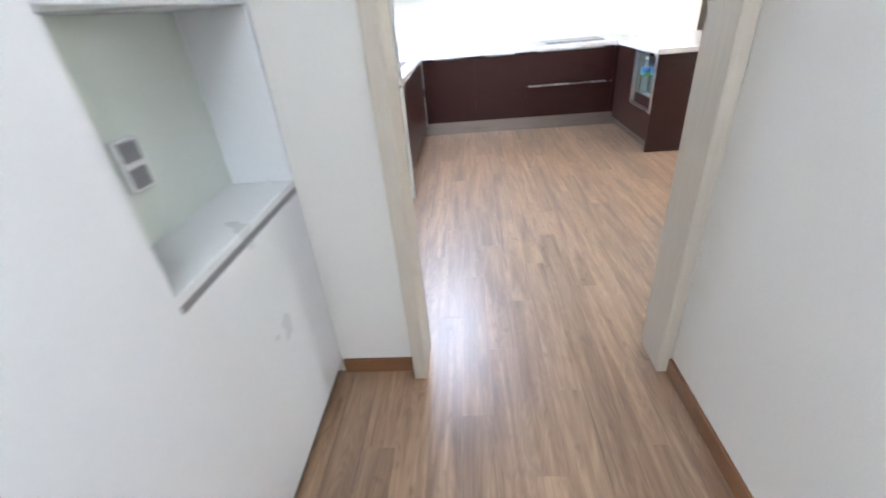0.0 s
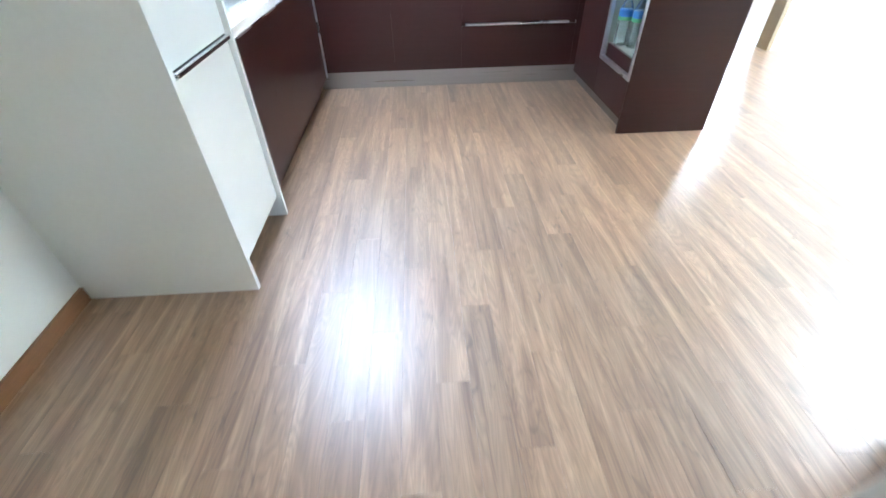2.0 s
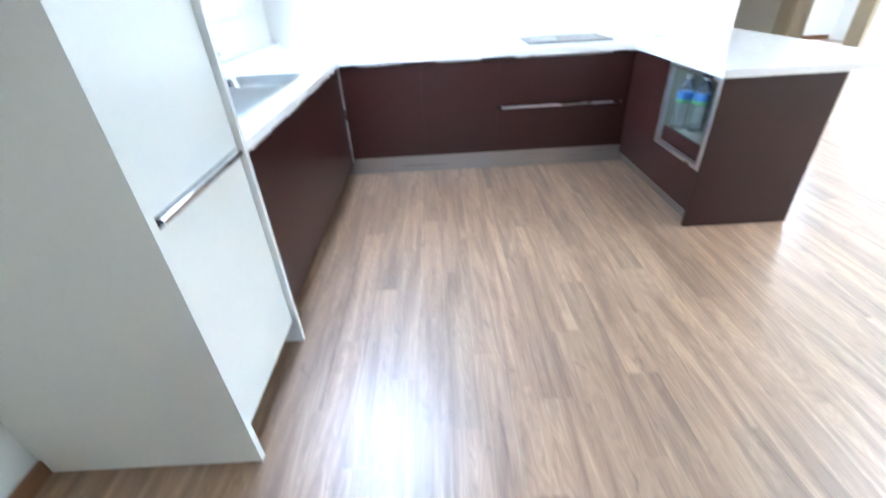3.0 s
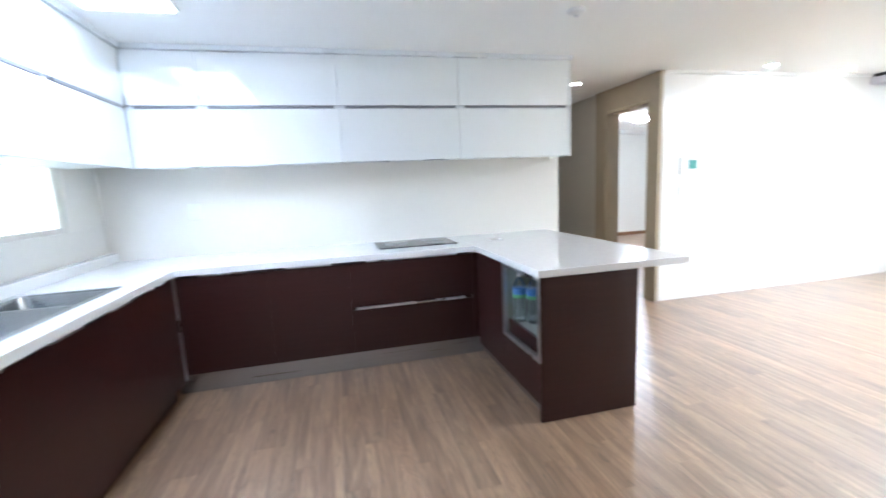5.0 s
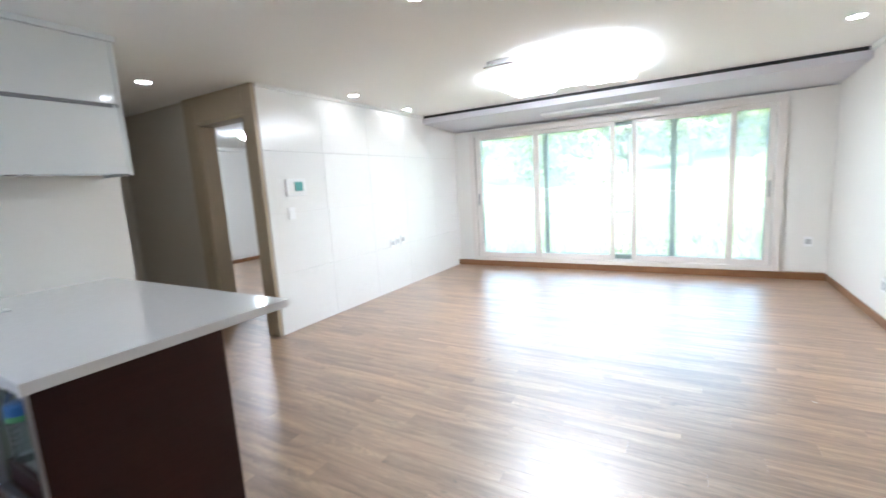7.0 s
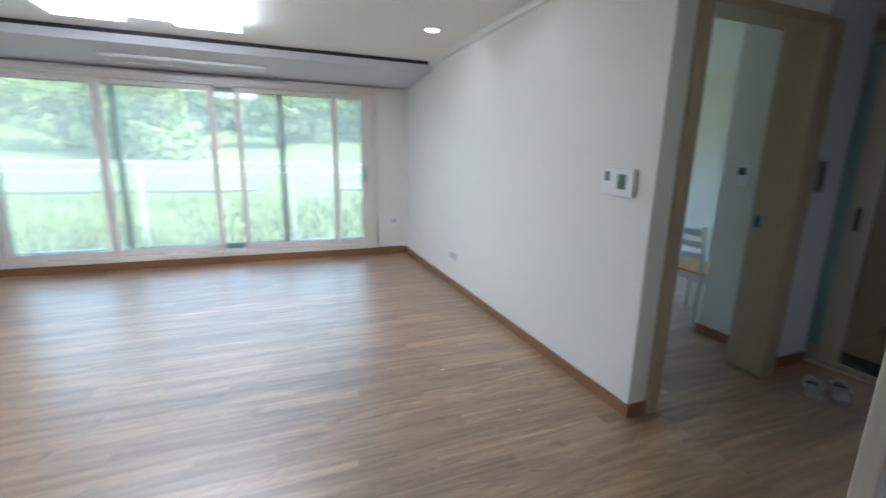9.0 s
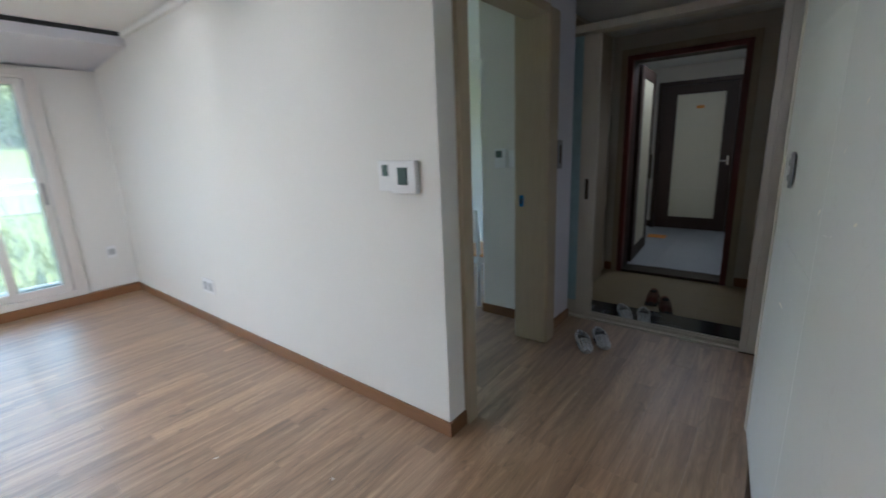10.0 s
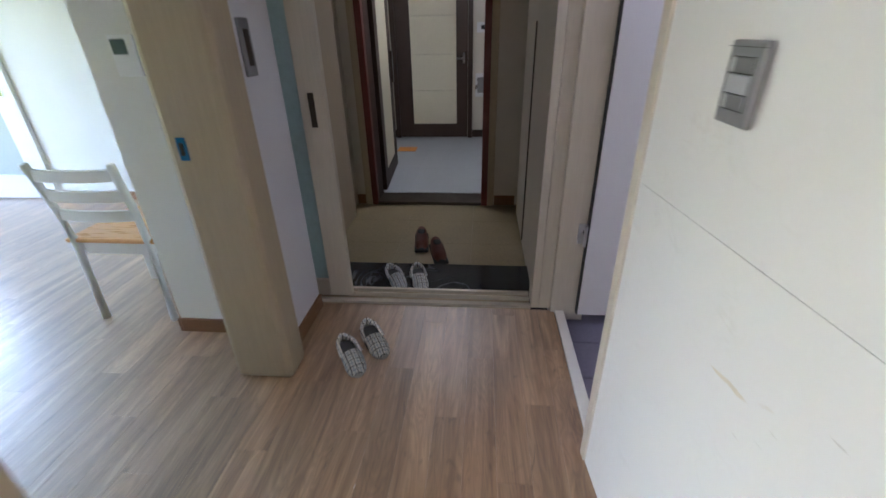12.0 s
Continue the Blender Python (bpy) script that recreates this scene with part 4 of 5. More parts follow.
skirting("baseboard_south", 4.268, 8.448, 1.3375, 1.350)
skirting("baseboard_south_end", 4.256, 4.2685, 1.215, 1.350)
skirting("baseboard_window", 8.385, 8.449, 1.351, 6.12, 0.085)
skirting("baseboard_kitchen_west", -0.2795, -0.265, 1.917, 3.060, 0.07)
skirting("baseboard_start_left", 0.31, 0.609, 1.757, 1.7695, 0.07)
skirting("baseboard_start_right", 1.606, 1.6195, -1.19, 1.755, 0.07)
skirting("baseboard_hall_east", 4.357, 4.3695, -0.334, 0.05)
skirting("baseboard_pier", 4.56, 4.984, -0.0875, -0.075)
skirting("baseboard_pier_side", 4.9855, 4.998, -1.90, -0.075)
skirting("baseboard_bedroom", 4.84, 8.44, 10.887, 10.8995)
setting("trim_bedroom_cornice", boxes((4.84, 8.44, 10.80, 10.8995, CEIL - 0.07, CEIL - 0.0005), r=0.01), M["ceiling"], "white bedroom cornice", "trim")

# ---- door frames ----
def frame_set(name, parts, mat, label):
    f = thing(name, (parts[0][0], parts[0][2], 0), label, "door frame", kind="structure")
    for i, s in enumerate(parts):
        part("jamb" if s[5] - s[4] > 1 else "head", boxes(s[:6], r=s[6] if len(s) > 6 else 0.004), M[mat], f)
    return f


# doorway from the dressing corridor: grooved jambs
df1 = frame_set("door_frame_1", ((0.610, 0.662, 1.712, 1.846, 0, 2.10), (0.610, 0.662, 1.862, 1.918, 0, 2.10), (1.570, 1.619, 1.722, 1.900, 0, 2.10), (0.662, 1.570, 1.722, 1.900, 2.05, 2.10)), "tan_light", "pale wood-film frame of the doorway to the kitchen")
part("latch_plate", boxes((0.640, 0.660, 1.8468, 1.8612, 0.012, 0.030)), M["alu"], df1, "small steel floor guide")
part("groove", boxes((0.624, 0.640, 1.8465, 1.8615, 0.001, 2.10)), M["bronze"], df1, "dark groove in the jamb")
# bedroom door in the passage
frame_set("door_frame_2", ((4.655, 4.699, 6.125, 6.265, 0, CEIL - 0.001), (4.655, 4.699, 7.02, 7.21, 0, CEIL - 0.001), (4.66, 4.83, 6.2705, 6.295, 0, 2.11), (4.66, 4.83, 6.985, 7.0195, 0, 2.11), (4.66, 4.83, 6.295, 6.985, 2.08, 2.1095), (4.655, 4.699, 6.266, 7.0195, 2.11, CEIL - 0.001)), "tan", "tan wood-film frame of the bedroom door")
# wide opening to the side room
frame_set("door_frame_3", ((4.245, 4.470, 1.137, 1.214, 0, 2.12), (4.300, 4.545, 0.062, 0.215, 0, 2.12, 0.022), (4.300, 4.470, 0.216, 1.136, 2.07, 2.12)), "tan", "tan wood-film frame of the wide room opening")
wall_plate("strike_plate", (4.485, 0.215, 0.985), "+y", 0.032, 0.075, "latch plate still under blue protective film", "latch", ((0, 0, 0.014, 0.04, "black", "latch_hole", "dark latch hole"),), 0.004, "blue_film")
wall_plate("room_control", (4.812, -0.088, 1.252), "+y", 0.095, 0.14, "white room thermostat on the short wall", "thermostat", ((0.01, 0.03, 0.055, 0.05, "screen", "screen", "dark screen"),), 0.02)
wall_plate("light_switch", (4.70, -0.088, 1.247), "+y", 0.09, 0.12, "white light switch on the short wall", "switch", ((0, 0, 0.05, 0.075, "plastic", "rocker", ""),))
wall_plate("light_switch", (4.37, -0.10, 1.27), "-x", 0.075, 0.19, "dark metal light switch on the cool white wall", "switch", ((0, 0, 0.03, 0.12, "bronze", "rocker", "dark rocker"),), 0.012, "grey_plastic")

# ---- entrance hall: stone tiles on the slanted wall ----
sx, sy = STONE_FAR
dx, dy = STONE_NEAR[0] - sx, STONE_NEAR[1] - sy
length = math.hypot(dx, dy)
ux, uy = dx / length, dy / length
clad = thing("stone_facing", (3.1, 1.4, 0), "pale stone tiles with faint brown veins on the hall wall", "wall cladding", kind="structure")


def stone_tile(a, b, z0, z1):
    bm = bmesh.new()
    box(bm, 0.0008, (b - a) - 0.0008, 0, 0.016, z0 + 0.0005, z1 - 0.0005, 0.0006)
    m = Matrix(((ux, uy, 0, sx + ux * a - uy * 0 ), (uy, -ux, 0, sy + uy * a), (0, 0, 1, 0), (0, 0, 0, 1)))
    m = m @ Matrix.Translation((0, -0.016, 0))
    bmesh.ops.transform(bm, matrix=m, verts=bm.verts)
    part("tile", bm, M["stone"], clad)


for a, b, cuts in ((0.03, 0.87, (0.0, 0.985, 1.66, CEIL - 0.002)), (0.87, length - 0.03, (0.0, 1.66, CEIL - 0.002))):
    for z0, z1 in zip(cuts, cuts[1:]):
        stone_tile(a, b, z0, z1)


def wall_mark(a0, z0, a1, z1, width, mat):
    """Thin uneven smear on the stone, tapering at both ends."""
    bm = bmesh.new()
    n = 9
    top, low = [], []
    for i in range(n):
        f = i / (n - 1)
        half = width * (0.06 + math.sin(math.pi * f) ** 0.8) * (0.75 + 0.5 * noise.noise((a0 * 9 + f * 4, z0 * 7, 0.3)))
        z = z0 + (z1 - z0) * f + width * 0.6 * noise.noise((f * 3, a0 * 11, z0))
        a = a0 + (a1 - a0) * f
        top.append(bm.verts.new((a, 0.0004, z + half)))
        low.append(bm.verts.new((a, 0.0004, z - half)))
    for i in range(n - 1):
        bm.faces.new((low[i], low[i + 1], top[i + 1], top[i]))
    bmesh.ops.transform(bm, matrix=Matrix(((ux, uy, 0, sx), (uy, -ux, 0, sy), (0, 0, 1, 0), (0, 0, 0, 1))), verts=bm.verts)
    part("stain", bm, M[mat], clad, "faint brown smear")


wall_mark(0.417, 0.779, 0.507, 0.786, 0.007, "stain")
wall_mark(0.527, 0.804, 0.555, 0.818, 0.0016, "stain")
wall_mark(0.558, 0.785, 0.574, 0.786, 0.0012, "scuff")
wall_mark(0.546, 0.746, 0.560, 0.748, 0.0012, "scuff")
wall_mark(0.632, 0.860, 0.655, 0.862, 0.0018, "scuff")
wall_mark(0.505, 0.715, 0.519, 0.717, 0.0012, "scuff")
wall_mark(0.355, 0.735, 0.361, 0.734, 0.0014, "scuff")
wall_mark(0.822, 1.151, 0.857, 1.166, 0.005, "stain")
wall_mark(0.987, 1.125, 1.017, 1.133, 0.0025, "scuff")
wall_mark(0.982, 1.306, 1.012, 1.321, 0.0025, "stain")
wall_mark(1.162, 1.181, 1.187, 1.189, 0.005, "stain")
wall_mark(1.097, 1.401, 1.117, 1.413, 0.004, "stain")
wall_mark(0.922, 1.118, 0.972, 1.122, 0.0025, "scuff")

# edge trims of the stone wall and the bathroom door set
def edge_trim(a, b, out, name):
    bm = bmesh.new()
    box(bm, a, b, -0.02, out, 0, CEIL - 0.002, 0.003)
    bmesh.ops.transform(bm, matrix=Matrix(((ux, uy, 0, sx), (uy, -ux, 0, sy), (0, 0, 1, 0), (0, 0, 0, 1))), verts=bm.verts)
    setting(name, bm, M["tan_light"], "pale wood-film edge strip of the stone wall", "trim")


edge_trim(-0.008, 0.029, 0.006, "trim_stone_far")
edge_trim(length - 0.029, length + 0.012, 0.006, "trim_stone_near")
frame_set("door_frame_4", ((2.985, 3.128, 0.435, 0.499, -0.1, 2.12), (2.985, 3.150, -0.409, -0.345, -0.1, 2.12), (2.985, 3.128, -0.344, 0.434, 2.07, 2.12), (3.131, 3.205, -0.409, -0.375, 0, 2.16)), "tan_light", "pale wood-film frame of the bathroom door")
setting("trim_bath_threshold", boxes((3.082, 3.128, -0.344, 0.434, -0.008, 0.012), r=0.003), M["quartz"], "white stone threshold of the bathroom", "threshold")
bd = thing("door_bathroom", (2.75, -0.33, 0), "white bathroom door standing open into the room", "door")
part("door_leaf", boxes((2.27, 3.022, -0.335, -0.298, 0.02, 2.06), r=0.003), M["paper_grey"], bd)
for z in (0.45, 1.75):
    part("hinge", cyl(boxes((3.024, 3.062, -0.344, -0.338, z - 0.05, z + 0.05)), (3.034, -0.312, z - 0.05), (3.034, -0.312, z + 0.05), 0.009), M["alu"], bd, "steel hinge")
part("edge_seal", boxes((3.0225, 3.029, -0.332, -0.302, 0.02, 2.06)), M["rubber"], bd, "dark edge seal")
bath = setting("floor_bath", boxes((1.90, 3.081, -0.41, 0.80, -0.12, -0.055)), M["grout"], "bathroom floor with pale grout", "floor")
for i in range(4):
    for j in range(5):
        x1 = 3.079 - i * 0.29
        y0 = -0.40 + j * 0.24
        part("tile", boxes((x1 - 0.285, x1, y0, y0 + 0.235, -0.055, -0.045), r=0.002), M["bath"], bath)
wall_plate("light_switch", (3.128, 0.791, 1.227), "+x", 0.092, 0.120, "brushed grey light switch with three rockers on the stone wall", "switch", ((0.0, 0.026, 0.06, 0.024, "black", "gap", "dark gap"), (0.0, -0.026, 0.06, 0.024, "black", "gap", "dark gap"), (0.006, 0.0265, 0.046, 0.021, "grey_plastic", "rocker", "grey rocker"), (-0.0235, 0.0265, 0.011, 0.021, "alu", "marker", "pale marker"), (0, 0.0, 0.06, 0.026, "pale_grey", "blank", "pale blank"), (0.006, -0.0255, 0.046, 0.021, "grey_plastic", "rocker", "grey rocker"), (-0.0235, -0.0255, 0.011, 0.021, "alu", "marker", "pale marker"), (0, 0.051, 0.104, 0.001, "black", "seam", "dark seam")), 0.012, "grey_plastic")

# sliding door to the foyer
sd = thing("sliding_door", (4.3, -0.43, 0), "pale framed sliding door with frosted glass, pushed open", "door")
part("stile", boxes((4.215, 4.335, -0.445, -0.410, 0.022, 2.06), r=0.003), M["tan_light"], sd)
part("pane", boxes((4.336, 4.63, -0.432, -0.424, 0.12, 2.06)), M["frost"], sd, "blue-green frosted glass")
part("rail", boxes((4.336, 4.63, -0.445, -0.410, 0.022, 0.119), r=0.003), M["tan_light"], sd)
part("handle", boxes((4.265, 4.292, -0.4095, -0.404, 0.93, 1.08), r=0.002), M["bronze"], sd, "dark recessed pull")
fr5 = frame_set("door_frame_5", ((3.206, 3.245, -0.50, -0.375, 0, 2.12), (3.246, 4.60, -0.50, -0.375, 2.07, 2.12)), "tan_light", "pale wood-film frame of the sliding door")
part("track", boxes((3.246, 4.60, -0.405, -0.375, -0.005, 0.010), (3.246, 4.60, -0.455, -0.447, -0.02, 0.018), (3.246, 4.60, -0.52, -0.500, -0.02, 0.012), r=0.001), M["tan_light"], fr5, "floor track")
part("track_bed", boxes((3.246, 4.60, -0.50, -0.375, -0.03, -0.006)), M["tan"], fr5, "track groove")

# foyer
setting("step_foyer", boxes((3.05, 4.64, -0.87, -0.52, -0.12, -0.025), r=0.003), M["black_marble"], "black marble step with white veins", "step")
fo = setting("floor_foyer", boxes((3.05, 4.64, -2.12, -0.871, -0.16, -0.098)), M["grout"], "foyer floor", "floor")
for i in range(3):
    for j in range(3):
        part("tile", boxes((3.05 + i * 0.53, 3.05 + (i + 1) * 0.53 - 0.0006, -2.12 + j * 0.416, -2.12 + (j + 1) * 0.416 - 0.0006, -0.098, -0.085), r=0.001), M["foyer"], fo)
shoe_r = thing("shoe_cabinet", (3.13, -1.3, -0.085), "tall pale shoe cabinet built into the foyer", "cabinet")
part("body", boxes((3.052, 3.20, -1.86, -0.58, -0.08, 2.34)), M["tan_light"], shoe_r)
part("door", boxes((3.201, 3.220, -1.22, -0.585, -0.06, 2.30), r=0.003), M["tan_light"], shoe_r)
part("door", boxes((3.201, 3.220, -1.855, -1.224, -0.06, 2.30), r=0.003), M["tan_light"], shoe_r)
part("handle", boxes((3.2205, 3.228, -1.26, -1.235, -0.02, 1.35), r=0.002), M["bronze"], shoe_r, "long dark slot handle")
shoe_l = thing("shoe_cabinet", (4.6, -1.3, -0.085), "tall pale cabinet on the other foyer side", "cabinet")
part("body", boxes((4.595, 4.638, -1.80, -0.58, -0.08, 2.34)), M["tan_light"], shoe_l)
part("door", boxes((4.575, 4.594, -1.25, -0.60, -0.08, 2.30), r=0.003), M["tan"], shoe_l)
part("door", boxes((4.575, 4.594, -1.795, -1.254, -0.08, 2.30), r=0.003), M["tan"], shoe_l)
part("handle", boxes((4.568, 4.5745, -1.29, -1.27, 0.25, 1.35), r=0.002), M["bronze"], shoe_l, "long dark slot handle")
setting("trim_foyer_base", boxes((3.221, 3.40, -2.0995, -2.085, -0.084, 0.0), (4.56, 4.638, -2.0995, -2.085, -0.084, 0.0)), M["base"], "brown foyer skirting", "trim")

ed = frame_set("door_frame_6", ((3.462, 3.515, -2.13, -2.06, -0.084, 2.16), (4.445, 4.498, -2.13, -2.06, -0.084, 2.16), (3.515, 4.445, -2.13, -2.06, 2.11, 2.16)), "red_frame", "dark red steel frame of the entrance door")
part("casing", boxes((3.405, 3.4615, -2.0995, -2.055, -0.084, 2.22), (4.4985, 4.555, -2.0995, -2.055, -0.084, 2.22), (3.4615, 4.4985, -2.0995, -2.055, 2.161, 2.22), r=0.003), M["tan"], ed, "tan casing")
part("rear_jamb", boxes((3.462, 3.515, -2.30, -2.1305, -0.084, 2.16), (4.445, 4.498, -2.30, -2.1305, -0.084, 2.16), (3.515, 4.445, -2.30, -2.1305, 2.11, 2.16)), M["door_brown"], ed, "dark brown rear jamb")
part("threshold", boxes((3.515, 4.445, -2.30, -2.06, -0.084, -0.055), r=0.003), M["bronze"], ed, "dark metal threshold")
en = thing("door_entrance", (4.42, -2.32, -0.04), "dark entrance door with a cream panel, standing open", "door")
ea = radians(94)


def hinged(pieces, m):
    bm = boxes(*pieces, r=0.002)
    bmesh.ops.transform(bm, matrix=m, verts=bm.verts)
    return bm


em = Matrix.Translation((4.435, -2.31, 0)) @ Matrix.Rotation(ea, 4, "Z")
part("leaf_frame", hinged(((-0.93, -0.78, -0.025, 0.025, -0.03, 2.10), (-0.16, 0.0, -0.025, 0.025, -0.03, 2.10), (-0.78, -0.16, -0.025, 0.025, -0.03, 0.12), (-0.78, -0.16, -0.025, 0.025, 1.98, 2.10)), em), M["door_brown"], en)
part("leaf_panel", hinged(((-0.78, -0.16, -0.018, 0.018, 0.12, 1.98),), em), M["door_cream"], en, "cream inset panel")
part("handle", hinged(((-0.89, -0.83, 0.026, 0.05, 0.85, 1.15),), em), M["bronze"], en, "dark lock body")

# shared corridor
co = setting("floor_corridor", boxes((2.85, 5.10, -4.85, -2.30, -0.16, -0.062)), M["grout"], "shared corridor floor", "floor")
for i in range(5):
    for j in range(6):
        part("tile", boxes((3.0 + i * 0.40, 3.3992 + i * 0.40, -4.70 + j * 0.40, -4.3008 + j * 0.40, -0.062, -0.05), r=0.001), M["hall_tile"], co)
nd = thing("door_neighbour", (4.17, -4.68, -0.05), "dark framed door with a cream panel across the corridor", "door")
part("door_frame", boxes((3.66, 3.72, -4.70, -4.63, -0.05, 2.14), (4.68, 4.74, -4.70, -4.63, -0.05, 2.14), (3.72, 4.68, -4.70, -4.63, 2.08, 2.14), r=0.003), M["door_brown"], nd)
part("leaf", boxes((3.725, 3.875, -4.69, -4.65, -0.04, 2.075), (4.485, 4.675, -4.69, -4.65, -0.04, 2.075), (3.875, 4.485, -4.69, -4.65, -0.04, 0.14), (3.875, 4.485, -4.69, -4.65, 1.95, 2.075), r=0.002), M["door_brown"], nd)
for k in range(4):
    part("panel", boxes((3.876, 4.484, -4.685, -4.66, 0.142 + k * 0.452, 0.590 + k * 0.452), r=0.004), M["door_cream"], nd, "cream door panel")
part("handle", boxes((3.76, 3.87, -4.648, -4.60, 0.98, 1.0), (3.76, 3.79, -4.649, -4.635, 0.93, 1.06), r=0.003), M["chrome"], nd, "steel lever handle")
part("number_plate", boxes((4.13, 4.23, -4.659, -4.654, 1.74, 1.78), r=0.001), M["orange_mat"], nd, "small orange number plate")
wall_plate("meter_box", (3.53, -4.70, 1.35), "+y", 0.16, 0.12, "small grey intercom on the corridor wall", "intercom", ((0, 0, 0.05, 0.05, "black", "lens", "dark lens"),), 0.02, "alu")
wall_plate("meter_box", (3.53, -4.70, 0.65), "+y", 0.18, 0.30, "grey metal meter cover on the corridor wall", "meter", ((0, 0, 0.12, 0.2, "grey_plastic", "cover", "grey cover"),), 0.02, "alu")
setting("baseboard_corridor", boxes((3.0, 3.658, -4.6995, -4.685, -0.05, 0.05), (4.742, 4.949, -4.6995, -4.685, -0.05, 0.05)), M["door_brown"], "dark corridor skirting", "skirting board")
note = thing("floor_notice", (4.48, -3.95, -0.05), "orange mat lying on the corridor floor", "mat")
part("sheet", boxes((4.36, 4.60, -4.06, -3.85, -0.0495, -0.044), r=0.002), M["orange_mat"], note)


# ---- footwear ----
def slipper(at, turn, left):
    """Closed-toe house slipper; its toe points along local -y."""
    t = tagged(new("slipper"), "plaid cloth house slipper with a pale lining", "slipper", "plaid slippers")
    t.empty_display_size = 0.05
    L = 0.272

    def width(v):
        return 0.048 * max(1 - abs(2 * v - 1) ** 4, 0.02) ** 0.5 * (0.86 + 0.16 * v)

    def plan(v, u, s=1.0):
        bend = (0.006 if left else -0.006) * math.sin(math.pi * v)
        return (bend + u * width(v) * s, L / 2 - v * L)
    n = 14
    bm = bmesh.new()
    rings = []
    for z, s in ((0.0, 0.96), (0.004, 1.0), (0.014, 1.0), (0.016, 0.97)):
        ring = []
        for i in range(n + 1):
            x, y = plan(i / n, 1, s)
            ring.append(bm.verts.new((x, y, z)))
        for i in range(n, -1, -1):
            x, y = plan(i / n, -1, s)
            ring.append(bm.verts.new((x, y, z)))
        rings.append(ring)
    k = len(rings[0])
    for a, b in zip(rings, rings[1:]):
        for i in range(k):
            bm.faces.new((a[i], a[(i + 1) % k], b[(i + 1) % k], b[i]))
    for i in range(n):
        bm.faces.new((rings[-1][i], rings[-1][i + 1], rings[-1][k - 2 - i], rings[-1][k - 1 - i]))
        bm.faces.new((rings[0][i + 1], rings[0][i], rings[0][k - 1 - i], rings[0][k - 2 - i]))
    part("sole", bm, M["cloth"], t, "pale cloth sole", True)
    bm = bmesh.new()
    grid = []
    for i in range(13):
        v = 0.50 + 0.495 * i / 12
        h = 0.040 * (1 - ((v - 0.55) / 0.46) ** 2) ** 0.5 if v < 1.0 else 0.0
        row = []
        for j in range(11):
            a = math.pi * j / 10
            x, y = plan(v, math.cos(a), 1.02)
            row.append(bm.verts.new((x, y, 0.012 + max(h, 0.004) * math.sin(a) ** 0.8)))
        grid.append(row)
    for a, b in zip(grid, grid[1:]):
        for j in range(10):
            bm.faces.new((a[j], a[j + 1], b[j + 1], b[j]))
    bmesh.ops.solidify(bm, geom=bm.faces[:], thickness=0.004)
    part("upper", bm, M["plaid"], t, "plaid cloth upper", True)
    bm = bmesh.new()
    rim = []
    for i in range(17):
        a = math.pi * i / 16
        v = 0.52 - 0.50 * math.sin(a) ** 0.55
        x, y = plan(max(v, 0.02), math.cos(a), 0.97)
        rim.append((x, y, 0.024 + 0.012 * math.sin(a)))
    tube(bm, [(x, y, z + 0.008) for x, y, z in rim], 0.009, 8)
    low = [bm.verts.new((x, y, 0.013)) for x, y, z in rim]
    high = [bm.verts.new((x * 1.04, y, z + 0.008)) for x, y, z in rim]
    wall = [bm.faces.new((low[i], low[i + 1], high[i + 1], high[i])) for i in range(16)]
    bmesh.ops.solidify(bm, geom=wall, thickness=0.003)
    part("heel_band", bm, M["plaid"], t, "padded plaid heel band", True)
    part("insole", boxes((-0.036, 0.036, -0.03, 0.108, 0.0165, 0.019), r=0.001), M["insole"], t, "grey cloth insole")
    t.matrix_basis = Matrix.Translation(at) @ Matrix.Rotation(radians(turn), 4, "Z")
    return t


slipper((4.092, 0.070, 0.001), 212, True)
slipper((4.007, -0.052, 0.001), 211, False)
slipper((4.024, -0.655, -0.0245), 207, True)
slipper((3.875, -0.665, -0.0245), 195, False)


def shoe(at, turn):
    t = tagged(new("shoe"), "dark brown leather slip-on shoe on the foyer tiles", "shoe", "brown shoes")
    t.empty_display_size = 0.05
    bm = bmesh.new()
    box(bm, -0.045, 0.045, -0.13, 0.13, 0.0, 0.022, 0.01)
    part("sole", bm, M["rubber"], t, "black rubber sole")
    bm = bmesh.new()
    rows = []
    for i in range(12):
        v = i / 11
        y = 0.125 - 0.25 * v
        w = 0.042 * (0.8 + 0.25 * math.sin(math.pi * v)) * (1 if v < 0.85 else 1 - (v - 0.85) * 2.5)
        h = 0.052 - 0.015 * v if v < 0.85 else 0.039 - (v - 0.85) * 0.15
        rows.append([bm.verts.new((w * math.cos(math.pi * j / 8), y, 0.02 + h * math.sin(math.pi * j / 8) ** 0.7)) for j in range(9)])
    for a, b in zip(rows, rows[1:]):
        for j in range(8):
            bm.faces.new((a[j], a[j + 1], b[j + 1], b[j]))
    bmesh.ops.solidify(bm, geom=bm.faces[:], thickness=0.004)
    part("upper", bm, M["brown_leather"], t, "brown leather upper", True)
    bm = bmesh.new()
    bmesh.ops.create_uvsphere(bm, u_segments=16, v_segments=8, radius=1.0, matrix=Matrix.LocRotScale((0, 0.06, 0.064), None, (0.024, 0.042, 0.007)))
    part("opening", bm, M["rubber"], t, "dark shoe opening", True)
    t.matrix_basis = Matrix.Translation(at) @ Matrix.Rotation(radians(turn), 4, "Z") @ Matrix.Scale(1.12, 4)


shoe((3.945, -1.27, -0.0845), 187)
shoe((3.805, -1.10, -0.0845), 194)


